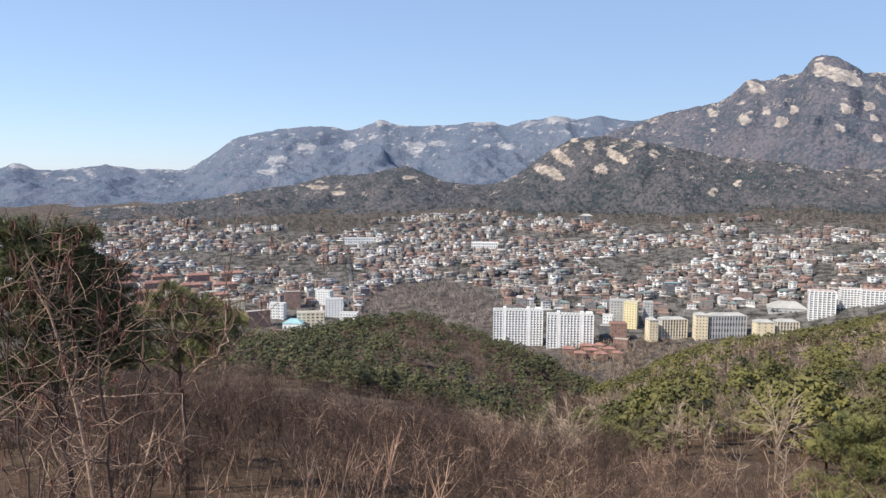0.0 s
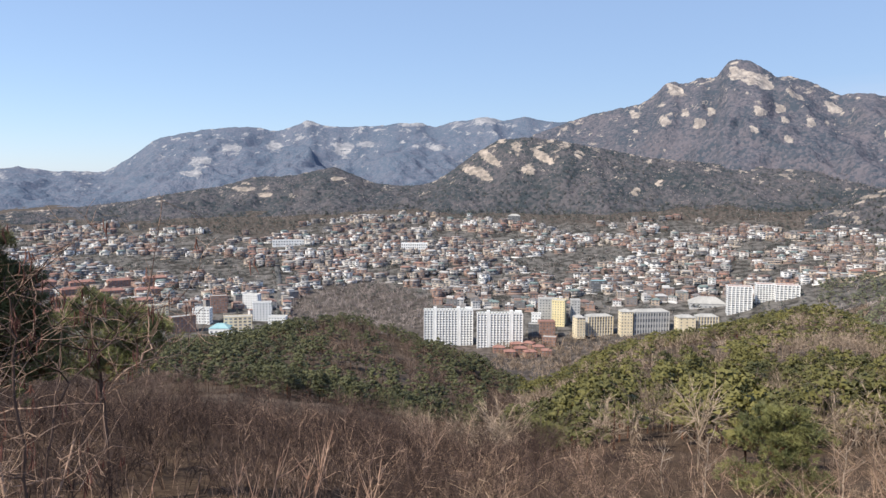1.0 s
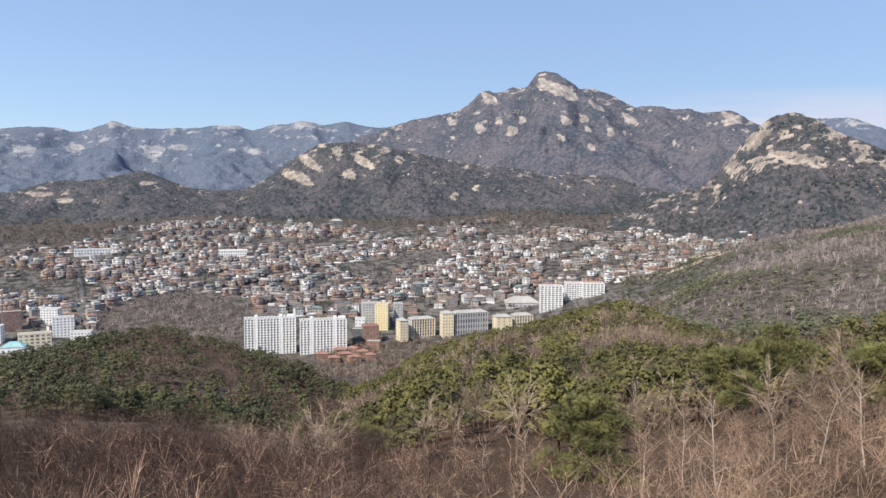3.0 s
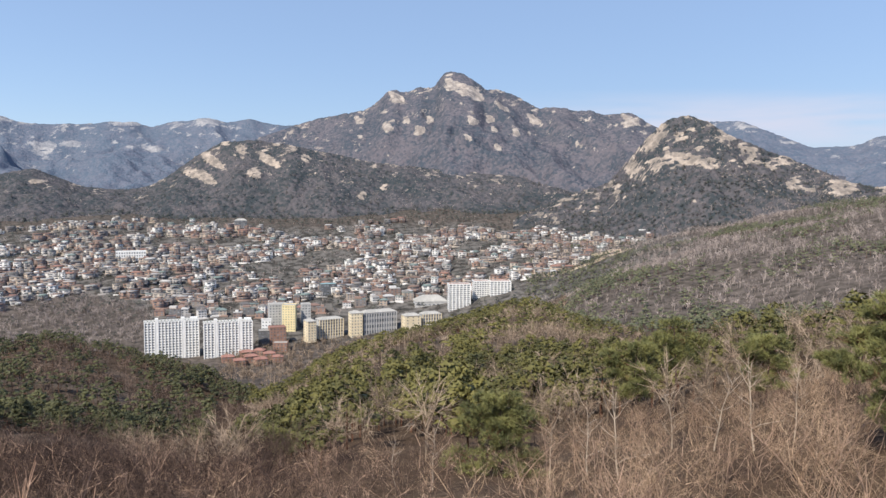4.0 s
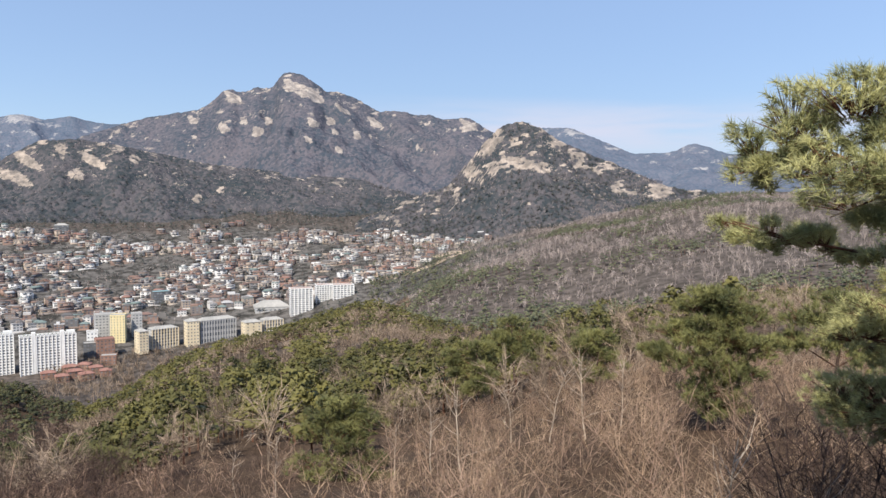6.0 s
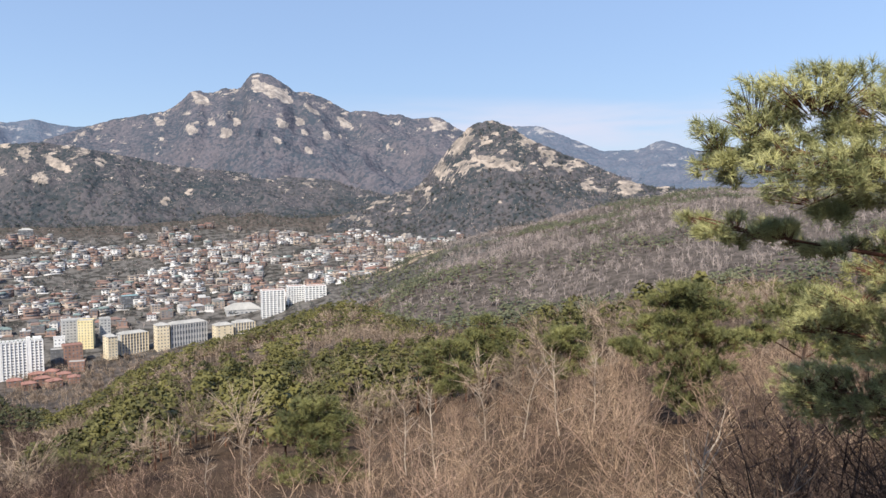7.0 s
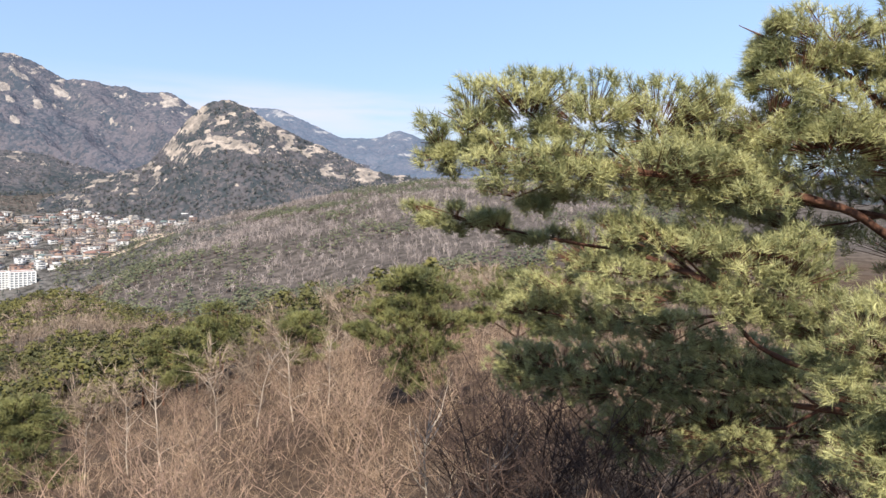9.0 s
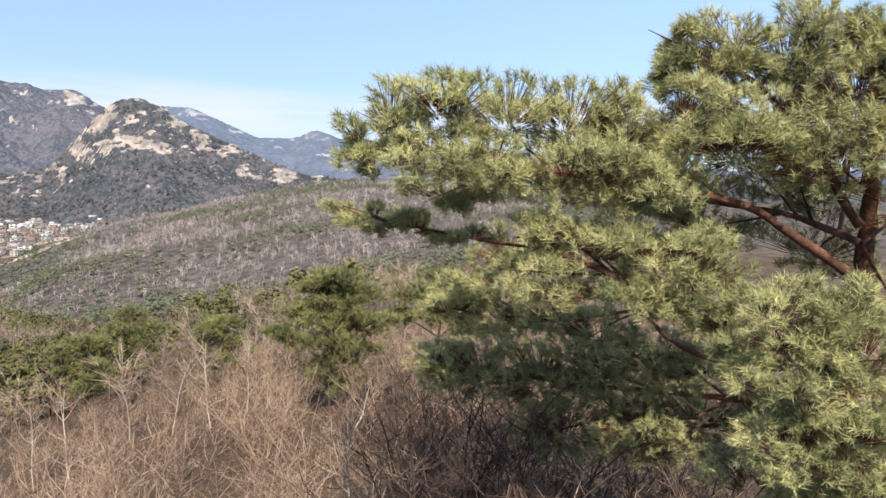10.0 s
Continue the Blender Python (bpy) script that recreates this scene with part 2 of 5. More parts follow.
def land(x, y):
    """Height of the ground."""
    x, y = np.asarray(x, float), np.asarray(y, float)
    r = np.hypot(x, y)
    a = (np.degrees(np.arctan2(x, y)) + 60) % 360
    k = np.clip(np.log(np.maximum(r, 1.0)) / LOG_R[-1] * 239, 0, 238.999)
    ia, ik = np.floor(a).astype(int) % 360, np.floor(k).astype(int)
    fa, fk = a - np.floor(a), k - ik
    ib = (ia + 1) % 360
    z = (LAND[ia, ik] * (1 - fk) + LAND[ia, ik + 1] * fk) * (1 - fa) + (LAND[ib, ik] * (1 - fk) + LAND[ib, ik + 1] * fk) * fa
    rough = np.clip(r / 300, 0, 1)
    return z + rough * 9 * layered(x / 110, y / 110, 4, 3) + np.clip(r / 20, 0, 1) * 0.7 * layered(x / 6, y / 6, 3, 9)


def town_edge(b):
    """How far up the slope the houses reach: noses of wood run down between them."""
    base = np.interp(b, [-31, -18, -8, 2, 20, 28, 33, 37, 41.5, 44], [1960, 1930, 1870, 1840, 1800, 1780, 1700, 1600, 1540, 1300])
    return base + np.interp(b, [-31, -19, -14, -9, -5, 2, 60], [0, -20, -150, -190, -120, 0, 0]) + 150 * layered(np.asarray(b) * 0.22, np.asarray(b) * 0 + 4, 4, 88) - 20


def build_ground():
    az = np.concatenate([np.arange(-42, 95, 0.5), np.arange(95, 318, 4.0)])
    rs = np.concatenate([np.linspace(0.0, 30, 50), np.exp(np.linspace(math.log(30.5), math.log(4950), 150))])
    a, r = np.meshgrid(np.radians(az), rs, indexing="ij")
    x, y = r * np.sin(a), r * np.cos(a)
    verts = np.stack([x, y, land(x, y)], -1).reshape(-1, 3)
    na, nr = len(az), len(rs)
    i, j = np.meshgrid(np.arange(na), np.arange(nr - 1), indexing="ij")
    i2 = (i + 1) % na
    faces = np.stack([i * nr + j, i2 * nr + j, i2 * nr + j + 1, i * nr + j + 1], -1).reshape(-1, 4)
    ob = mesh_object("ground", verts, faces, M["ground"], smooth=True)
    b = np.degrees(a)
    upper = town_edge(b)
    town = np.clip((r - 960) / 40, 0, 1) * np.clip((upper - r) / 30, 0, 1) * np.clip((44 - np.abs(b)) / 2, 0, 1)
    town = np.where((b > -6.2) & (b < 4.4) & (r < 1280 - np.abs(b + 1) * 25), 0, town)
    ob.data.attributes.new("town", "FLOAT", "POINT").data.foreach_set("value", town.astype(np.float32).ravel())
    ob.data.attributes.new("wooded", "FLOAT", "POINT").data.foreach_set("value", np.clip((r - 420) / 150, 0, 1).astype(np.float32).ravel())
    return tagged(ob, "wooded hillside and valley floor with brown leaf litter", "ground", kind="structure")


build_ground()


# ---- mountains ----
def mountain(name, crest, far, front, back, material, label, outcrops=(), crest_rock=0.0, rough=1.0, step=0.18, seed=0, foot=None, rocky=1.0, calm=3, slant=0.0, fine=1.0):
    """A ridge of forested granite. crest: bearing and height angle of the skyline. far, front, back: distances of crest and feet."""
    knots = np.array(crest, float)
    az = np.arange(knots[0, 0], knots[-1, 0], step)
    el = np.interp(az, knots[:, 0], knots[:, 1])
    for _ in range(calm):
        el[1:-1] = (el[:-2] + 2 * el[1:-1] + el[2:]) / 4
    el = el + 0.10 * layered(az * 1.1, az * 0 + seed, 6, seed, 0.6) * rough
    n_front, n_back = 100, 9
    s = np.concatenate([np.linspace(0, 1, n_front), np.linspace(1.05, 2, n_back)])
    a, t = np.meshgrid(az, s, indexing="ij")
    bend = 60 * layered(a * 0.25, a * 0 + 5, 3, seed + 7)
    r = np.where(t <= 1, front + (far - front) * t, far + (back - far) * (t - 1)) + bend * np.sin(np.pi * np.clip(t, 0, 2) / 2)
    x, y = r * np.sin(np.radians(a)), r * np.cos(np.radians(a))
    top = np.repeat((far + bend[:, :1] * 1.0) * np.tan(np.radians(el))[:, None], len(s), 1)
    low = land(x, y) - 12 if foot is None else np.full_like(x, foot)
    up = np.where(t <= 1, t, 2 - t)
    shape = 0.62 * up + 0.38 * up**2
    z = low + (top - low) * shape
    spread = np.sin(np.pi * np.clip(up, 0, 1)) ** 0.8
    wx, wy = x + 130 * layered(x / 260, y / 260, 2, seed + 13), y + 130 * layered(x / 260, y / 260, 2, seed + 14)
    spur = 1 - 2.2 * np.abs(layered(wx / 330, wy / 520, 5, seed + 11))
    z = z + spread * (top - low) * 0.26 * (spur - 0.6) * rough
    z = z + spread * 16 * layered(x / 45, y / 45, 4, seed + 21, 0.6)
    z = z + np.clip(up * 8, 0, 1) * 2.6 * (np.random.default_rng(seed).random(z.shape) - 0.5)
    high = np.degrees(np.arctan2(z, r))
    rock = crest_rock * np.clip((up - 0.62) / 0.38, 0, 1) ** 2 + 0.16 + 0.55 * layered(a * 1.5 + high * 1.6, high * 4.0 - a * 1.0, 5, seed + 31, 0.7) * np.clip((up - 0.2) / 0.4, 0, 1) * rocky - 0.16 * (1 - np.clip((up - 0.2) / 0.4, 0, 1))
    for ba, be, wa, we, amount in outcrops:
        along, over = (a - ba) * math.cos(slant) - (high - be) * math.sin(slant), (a - ba) * math.sin(slant) + (high - be) * math.cos(slant)
        lump = np.exp(-((along / wa) ** 2 + (over / we) ** 2) / fine**2)
        rock = np.maximum(rock, rock * 0.4 + 1.15 * amount * lump * (0.8 + 1.5 * layered(along * 1.6, over * 5.0, 4, seed + 51, 0.6)))
    rock = np.where(t <= 1.3, rock, 0)
    z = z + 7 * np.clip(rock - 0.4, 0, 0.5) * (layered(x / 16, y / 16, 3, seed + 41) + 0.6)
    verts = np.stack([x, y, z], -1).reshape(-1, 3)
    na, ns = a.shape
    i, j = np.meshgrid(np.arange(na - 1), np.arange(ns - 1), indexing="ij")
    faces = np.stack([i * ns + j, (i + 1) * ns + j, (i + 1) * ns + j + 1, i * ns + j + 1], -1).reshape(-1, 4)
    ob = mesh_object(name, verts, faces, material, smooth=True)
    ob.data.attributes.new("rock", "FLOAT", "POINT").data.foreach_set("value", rock.astype(np.float32).ravel())
    SLOPES.append((verts.reshape(na, ns, 3)[:, :n_front].reshape(-1, 3), rock[:, :n_front].ravel(), a[:, :n_front].ravel(), up[:, :n_front].ravel()))
    return tagged(ob, label, "mountain", kind="structure")


SLOPES = []
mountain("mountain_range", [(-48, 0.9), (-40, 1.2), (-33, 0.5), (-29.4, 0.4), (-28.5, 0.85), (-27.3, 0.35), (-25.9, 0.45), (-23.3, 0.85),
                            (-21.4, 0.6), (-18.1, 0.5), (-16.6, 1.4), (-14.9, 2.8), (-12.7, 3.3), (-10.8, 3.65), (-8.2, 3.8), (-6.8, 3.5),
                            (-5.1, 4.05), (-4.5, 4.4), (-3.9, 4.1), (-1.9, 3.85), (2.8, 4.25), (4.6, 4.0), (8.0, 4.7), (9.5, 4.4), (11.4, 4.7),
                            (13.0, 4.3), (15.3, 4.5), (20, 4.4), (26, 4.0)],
         3300, 2300, 4200, M["far_ridge"], "distant granite range tinted blue-grey for haze, with bare winter forest",
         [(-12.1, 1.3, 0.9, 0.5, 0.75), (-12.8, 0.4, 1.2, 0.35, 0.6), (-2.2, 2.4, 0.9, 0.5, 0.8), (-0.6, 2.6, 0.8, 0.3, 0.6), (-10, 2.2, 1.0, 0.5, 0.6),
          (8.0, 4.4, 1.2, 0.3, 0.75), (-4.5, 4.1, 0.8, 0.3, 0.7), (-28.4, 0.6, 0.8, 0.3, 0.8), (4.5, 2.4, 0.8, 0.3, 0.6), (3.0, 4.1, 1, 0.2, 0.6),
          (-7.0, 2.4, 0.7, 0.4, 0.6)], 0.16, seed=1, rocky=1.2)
mountain("mountain_peak", [(7, 1.5), (10, 2.6), (13, 3.9), (14.21, 4.4), (15.34, 4.64), (15.72, 4.85), (16.87, 5.05), (17.64, 5.23), (19.2, 5.53), (19.79, 5.82), (20.45, 6.44), (20.77, 6.8), (21.36, 6.98), (21.8, 6.76),
                           (22.56, 6.94), (23.16, 7.24), (23.56, 7.13), (24.24, 7.35), (24.44, 7.71), (24.84, 8.19), (25.36, 8.37), (25.97, 8.23), (26.45, 8.04), (26.98, 7.74), (27.48, 7.4),
                           (27.8, 7.09), (28.82, 7.07), (29.85, 6.73), (30.88, 6.19), (31.71, 5.69), (32.32, 5.77), (33.75, 5.71), (34.16, 5.52), (35.38, 5.61), (36.0, 5.29), (37.22, 5.26),
                           (37.82, 5.42), (38.22, 5.39), (38.84, 5.03), (39.45, 4.59), (39.86, 4.39),
                           (41.5, 3.6), (44, 2.6), (48, 1.5), (52, 1.0)],
         2750, 1950, 3500, M["peak"], "high granite peak with bare brown forest and pale rock",
         [(25.37, 7.42, 0.7, 0.5, 1.5), (26.38, 7.06, 0.8, 0.5, 1.5), (27.2, 6.6, 0.7, 0.35, 1.5), (29.04, 5.84, 0.9, 0.22, 1.15), (21.36, 6.43, 0.8, 0.4, 1.5), (18.73, 4.76, 0.5, 0.3, 1.15), (20.77, 4.32, 0.5, 0.4, 1.15),
                           (22.17, 4.83, 0.35, 0.35, 1.15), (23.09, 4.18, 0.45, 0.5, 1.15), (23.85, 4.92, 0.35, 0.35, 1.15), (26.93, 4.87, 0.6, 0.35, 1.15), (28.24, 4.98, 0.45, 0.35, 1.15), (28.53, 4.22, 0.35, 0.3, 1.15), (31.31, 4.96, 0.8, 0.35, 1.15),
                           (30.09, 4.01, 0.4, 0.3, 1.15), (26.62, 3.66, 0.4, 0.25, 1.15), (28.8, 2.93, 0.4, 0.3, 1.15), (38.04, 4.83, 0.9, 0.5, 1.15)], 0.12, seed=2, rocky=1.15, step=0.11, calm=1, slant=0.6, fine=0.78)
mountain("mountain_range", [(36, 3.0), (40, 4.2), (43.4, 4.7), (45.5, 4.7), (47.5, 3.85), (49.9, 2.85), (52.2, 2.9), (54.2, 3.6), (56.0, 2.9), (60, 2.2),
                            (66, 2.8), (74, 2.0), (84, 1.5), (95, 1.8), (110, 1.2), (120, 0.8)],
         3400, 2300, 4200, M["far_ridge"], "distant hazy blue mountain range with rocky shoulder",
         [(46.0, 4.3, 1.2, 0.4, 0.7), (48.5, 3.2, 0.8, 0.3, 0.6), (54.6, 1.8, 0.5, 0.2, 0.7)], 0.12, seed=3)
mountain("forested_ridge", [(-30, -2.6), (-22, -2.0), (-17, -1.5), (-14.3, -1.0), (-10, -0.25), (-8.3, 0.35), (-6.5, 0.3), (-2.6, 1.0), (0.5, -0.2), (3, -0.3), (5, 0.1), (9, 0.2), (12, -0.6)],
         2330, 1840, 2700, M["front_hill"], "dark pine ridge with a bare rock face above the houses",
         [(-9.0, -0.6, 0.8, 0.5, 0.85), (-7.6, -1.0, 0.5, 0.6, 0.8), (-2.4, 0.2, 0.6, 0.4, 0.7)], 0.12, 0.7, seed=4)
mountain("forested_ridge", [(2.5, -1.0), (5.2, 0.4), (7.6, 2.15), (9.2, 3.1), (11.6, 3.25), (14.9, 2.75), (17.8, 2.2), (20, 1.75), (25, 1.3), (30, 0.9), (35, 0.4), (40, -0.4), (44, -1.2)],
         2180, 1800, 2600, M["front_hill"], "rock-streaked forested foothill above the houses",
         [(8.6, 1.7, 0.8, 0.3, 1.0), (12.5, 1.8, 0.9, 0.3, 1.0), (8.0, 0.6, 0.9, 0.5, 0.8), (11.4, 0.9, 0.5, 0.5, 0.75), (15.0, 2.0, 0.4, 0.3, 0.7),
          (19.0, -0.6, 0.25, 0.5, 0.8), (10.6, 2.5, 0.5, 0.4, 0.6), (7.0, 0.9, 0.6, 0.4, 0.65), (20.6, 0.0, 0.3, 0.3, 0.6)], 0.14, 0.7, seed=5, rocky=1.15, slant=0.6)
mountain("rocky_hill", [(30, -2.2), (33.9, -0.6), (36.8, 0.5), (38.4, 2.4), (39.7, 4.0), (40.7, 4.95), (42.1, 5.15), (43.4, 4.65), (45.0, 3.65), (47.4, 2.65), (50.3, 1.4), (52.6, 0.45),
                        (56, 0.0), (62, -0.2), (70, 0.6), (80, 0.8), (95, 0.4), (120, 0.2)],
         1760, 1430, 2150, M["front_hill"], "cone-shaped hill with pale bare granite slabs and pines",
         [(39.6, 3.4, 0.5, 0.6, 1.0), (40.4, 4.1, 0.4, 0.5, 0.95), (42.0, 2.1, 1.5, 0.4, 0.95), (43.6, 1.8, 0.8, 0.35, 0.9), (38.4, 1.5, 0.8, 0.4, 0.9), (41.6, 3.7, 0.5, 0.3, 0.8),
          (45.8, 3.0, 0.5, 0.25, 0.85), (49.0, 0.4, 0.55, 0.28, 1.0), (51.8, 0.25, 0.9, 0.55, 1.0), (46.4, 2.1, 0.6, 0.25, 0.7), (37.2, 0.4, 0.6, 0.3, 0.7),
          (40.0, 1.9, 0.8, 0.3, 0.85), (43.0, -0.8, 0.9, 0.18, 0.6)], 0.16, 0.8, seed=6, rocky=1.6)


# ---- buildings ----
def picked(name, colours, per, rough=0.8, scale=0.6):
    """Paint, brick or tile: one of a few colours for each house, weathered."""
    n = Nodes(name)
    ramp = n.tree.nodes.new("ShaderNodeValToRGB")
    ramp.color_ramp.interpolation = "CONSTANT"
    while len(ramp.color_ramp.elements) < len(colours):
        ramp.color_ramp.elements.new(0.5)
    for k, c in enumerate(colours):
        ramp.color_ramp.elements[k].position = k / len(colours)
        ramp.color_ramp.elements[k].color = (*c, 1.0)
    n.put(ramp.inputs["Fac"], n.attribute("tone") if per == "tone" else n.random())
    where = n.coords(True)
    worn = n.mix(n.math("MULTIPLY", n.noise(where, scale, 6.0, 0.7), 0.55), ramp.outputs["Color"], (0.16, 0.14, 0.13))
    return n.finish(worn, rough, n.noise(where, 3.0, 4.0), 0.2, 0.05)


WALLS = [(0.82, 0.80, 0.78), (0.52, 0.45, 0.38), (0.24, 0.16, 0.13), (0.36, 0.34, 0.33), (0.78, 0.77, 0.75), (0.30, 0.20, 0.165), (0.19, 0.13, 0.11), (0.50, 0.40, 0.32),
         (0.17, 0.165, 0.17), (0.66, 0.63, 0.60), (0.28, 0.24, 0.22), (0.36, 0.23, 0.18)]
ROOFS = [(0.20, 0.19, 0.185), (0.17, 0.11, 0.09), (0.34, 0.33, 0.33), (0.22, 0.13, 0.105), (0.10, 0.10, 0.105), (0.50, 0.49, 0.48), (0.17, 0.235, 0.225), (0.20, 0.13, 0.105), (0.30, 0.155, 0.12)]
for per in ("tone", "object"):
    M["wall_" + per] = picked("house_wall_" + per, WALLS, per)
    M["roof_" + per] = picked("house_roof_" + per, ROOFS, per)


def glass_material():
    n = Nodes("window_glass")
    # the grey base colour stands in for sky reflected in the panes
    n.finish(n.mix(n.random(), (0.09, 0.10, 0.12), (0.28, 0.29, 0.31)), 0.12, spec=0.6)
    return n.mat


M["glass"] = glass_material()
M["white_paint"] = mottled("white_painted_concrete", (0.72, 0.71, 0.69), (0.86, 0.855, 0.84), 0.5, 0.8)
M["cream_paint"] = mottled("cream_render", (0.66, 0.55, 0.38), (0.80, 0.70, 0.52), 0.5, 0.8)
M["yellow_paint"] = mottled("yellow_render", (0.72, 0.60, 0.33), (0.84, 0.73, 0.45), 0.5, 0.8)
M["grey_paint"] = mottled("grey_concrete", (0.36, 0.36, 0.36), (0.56, 0.55, 0.54), 0.5, 0.85)
M["brick"] = mottled("brown_brick", (0.22, 0.13, 0.10), (0.38, 0.24, 0.19), 1.2, 0.9)
M["dark_stone"] = mottled("dark_stone", (0.10, 0.10, 0.105), (0.2, 0.2, 0.2), 0.8, 0.7)
M["green_roof"] = mottled("green_roof_membrane", (0.09, 0.115, 0.09), (0.17, 0.20, 0.16), 0.6, 0.9)
M["grey_roof"] = mottled("grey_roof_sheet", (0.30, 0.29, 0.27), (0.46, 0.44, 0.41), 0.5, 0.7)
M["red_roof"] = mottled("red_roof_tiles", (0.22, 0.115, 0.095), (0.36, 0.20, 0.165), 1.0, 0.85)
M["teal_roof"] = mottled("teal_metal_roof", (0.20, 0.36, 0.38), (0.34, 0.50, 0.52), 1.0, 0.5)
M["asphalt"] = mottled("worn_asphalt", (0.05, 0.05, 0.052), (0.16, 0.155, 0.15), 0.6, 0.95, True)
M["bare_earth"] = mottled("pale_bare_earth", (0.34, 0.26, 0.19), (0.55, 0.45, 0.35), 0.3, 0.95, True)

BOX = np.array([(x, y, z) for z in (0, 1) for y in (-0.5, 0.5) for x in (-0.5, 0.5)], float)
BOX_FACES = np.array([(0, 2, 3, 1), (4, 5, 7, 6), (0, 1, 5, 4), (2, 6, 7, 3), (0, 4, 6, 2), (1, 3, 7, 5)])


def box_mesh(name, w, d, h, material, top=1.0, hip=False):
    """A block with a slightly rounded top edge, or a hipped roof."""
    bm = bmesh.new()
    v = BOX * (w, d, h)
    v[4:, :2] *= (max(0.05, 1 - d / w * (1 - top)) if hip else top, top)
    vs = [bm.verts.new(p) for p in v]
    for f in BOX_FACES:
        bm.faces.new([vs[k] for k in f])
    if not hip and min(w, d, h) > 1.5:
        rim = [e for e in bm.edges if all(p.co.z > h * 0.5 for p in e.verts)]
        bmesh.ops.bevel(bm, geom=rim, offset=0.15, segments=1, affect="EDGES")
    me = bpy.data.meshes.new(name)
    bm.to_mesh(me)
    bm.free()
    me.materials.append(material)
    return me


def part(name, me, parent, m=None, label=""):
    ob = new(name, me)
    ob.parent = parent
    if m is not None:
        ob.matrix_basis = m
    if label:
        tagged(ob, label)
    return ob


def site(bearing, r, turn=0.0, sink=0.0, z=None):
    """A pose on the ground at that bearing and distance, its front (-y) towards the viewpoint, turned by some degrees."""
    x, y = r * math.sin(radians(bearing)), r * math.cos(radians(bearing))
    return pose(x, y, float(land(x, y)) - sink if z is None else z, 0, 0, -bearing + turn)


def windows(thing, w, d, h, storeys, bays, size, first=0.0, sides=True, z0=0.0):
    """One pane for each bay and storey on the front, and on the side walls."""
    pane = box_mesh("window", size[0], 0.3, size[1], M["glass"])
    step = (h - first) / storeys
    for k in range(storeys):
        z = z0 + first + (k + 0.5) * step - size[1] / 2
        for b in range(bays):
            part("window", pane, thing, pose((b + 0.5) * w / bays - w / 2, -d / 2, z))
        if sides:
            for s in (-1, 1):
                for q in (-0.25, 0.25):
                    part("window", pane, thing, pose(s * w / 2, q * d, z, 0, 0, 90))


def house(kind, rng):
    """A hillside villa: body, terrace storey, roof, windows."""
    w, d, storeys = rng.uniform(9, 16), rng.uniform(8, 11), rng.choice([2, 2, 2, 3, 3])
    h = storeys * 3.0 + 0.6
    top = new("house")
    part("wall", box_mesh("wall", w, d, h + 4, M["wall_object"]), top, pose(0, 0, -4))
    if kind % 3 == 0:
        part("roof", box_mesh("roof", w + 1.4, d + 1.4, rng.uniform(2.2, 3.2), M["roof_object"], 0.12, True), top, pose(0, 0, h))
    elif kind % 3 == 1:
        part("roof", box_mesh("roof", w + 0.8, d + 0.8, 0.5, M["roof_object"]), top, pose(0, 0, h))
        part("roof_room", box_mesh("roof_room", w * 0.35, d * 0.5, 2.6, M["wall_object"]), top, pose(w * rng.uniform(-0.25, 0.25), 1, h + 0.5))
    else:
        part("roof", box_mesh("roof", w + 0.3, d + 0.3, 0.4, M["roof_object"]), top, pose(0, 0, h))
        w2 = w * rng.uniform(0.45, 0.7)
        part("upper_storey", box_mesh("upper_storey", w2, d * 0.75, 3.0, M["wall_object"]), top, pose((w - w2) / 2 * rng.choice([-1, 1]), 1, h + 0.4))
    part("terrace", box_mesh("terrace", w + 3, 4.0, 3.0, M["wall_object"]), top, pose(0, -d / 2 - 2, -3.4))
    windows(top, w, d, h, storeys, rng.choice([2, 3, 3]), (rng.uniform(2.0, 3.2), 1.6), 0.3, False)
    return tagged(top, "flat-roofed villa on the terraced hillside", "house", "hillside houses") if kind % 3 else \
        tagged(top, "villa with a hipped tile roof on the hillside", "house", "hillside houses")


def block(name, label, category, bearing, r, w, d, h, storeys, bays, wall, roof, turn=0.0, pane=(1.7, 1.5), group="", piers=None, sides=True, z=None, hip=0.0, sink=3.0):
    """A larger building: body, roof slab with parapet, windows, piers between the bays."""
    top = new(name)
    part("wall", box_mesh("wall", w, d, h + sink, M[wall]), top, pose(0, 0, -sink))
    if hip:
        part("roof", box_mesh("roof", w + 1.2, d + 1.2, hip, M[roof], 0.15, True), top, pose(0, 0, h))
    else:
        part("roof", box_mesh("roof", w - 0.8, d - 0.8, 0.25, M[roof]), top, pose(0, 0, h))
        for s in (-1, 1):
            part("parapet", box_mesh("parapet", w + 0.3, 0.4, 1.0, M[wall]), top, pose(0, s * d / 2, h - 0.1))
            part("parapet", box_mesh("parapet", 0.4, d - 0.4, 1.0, M[wall]), top, pose(s * w / 2, 0, h - 0.1))
    windows(top, w, d, h, storeys, bays, pane, 0.5, sides)
    if piers:
        pier = box_mesh("pier", 0.9, 1.2, h + sink, M[piers])
        for b in range(bays + 1):
            part("pier", pier, top, pose(b * w / bays - w / 2, -d / 2 - 0.3, -sink))
    top.matrix_basis = site(bearing, r, turn, 0.0, z)
    return tagged(top, label, category, group)


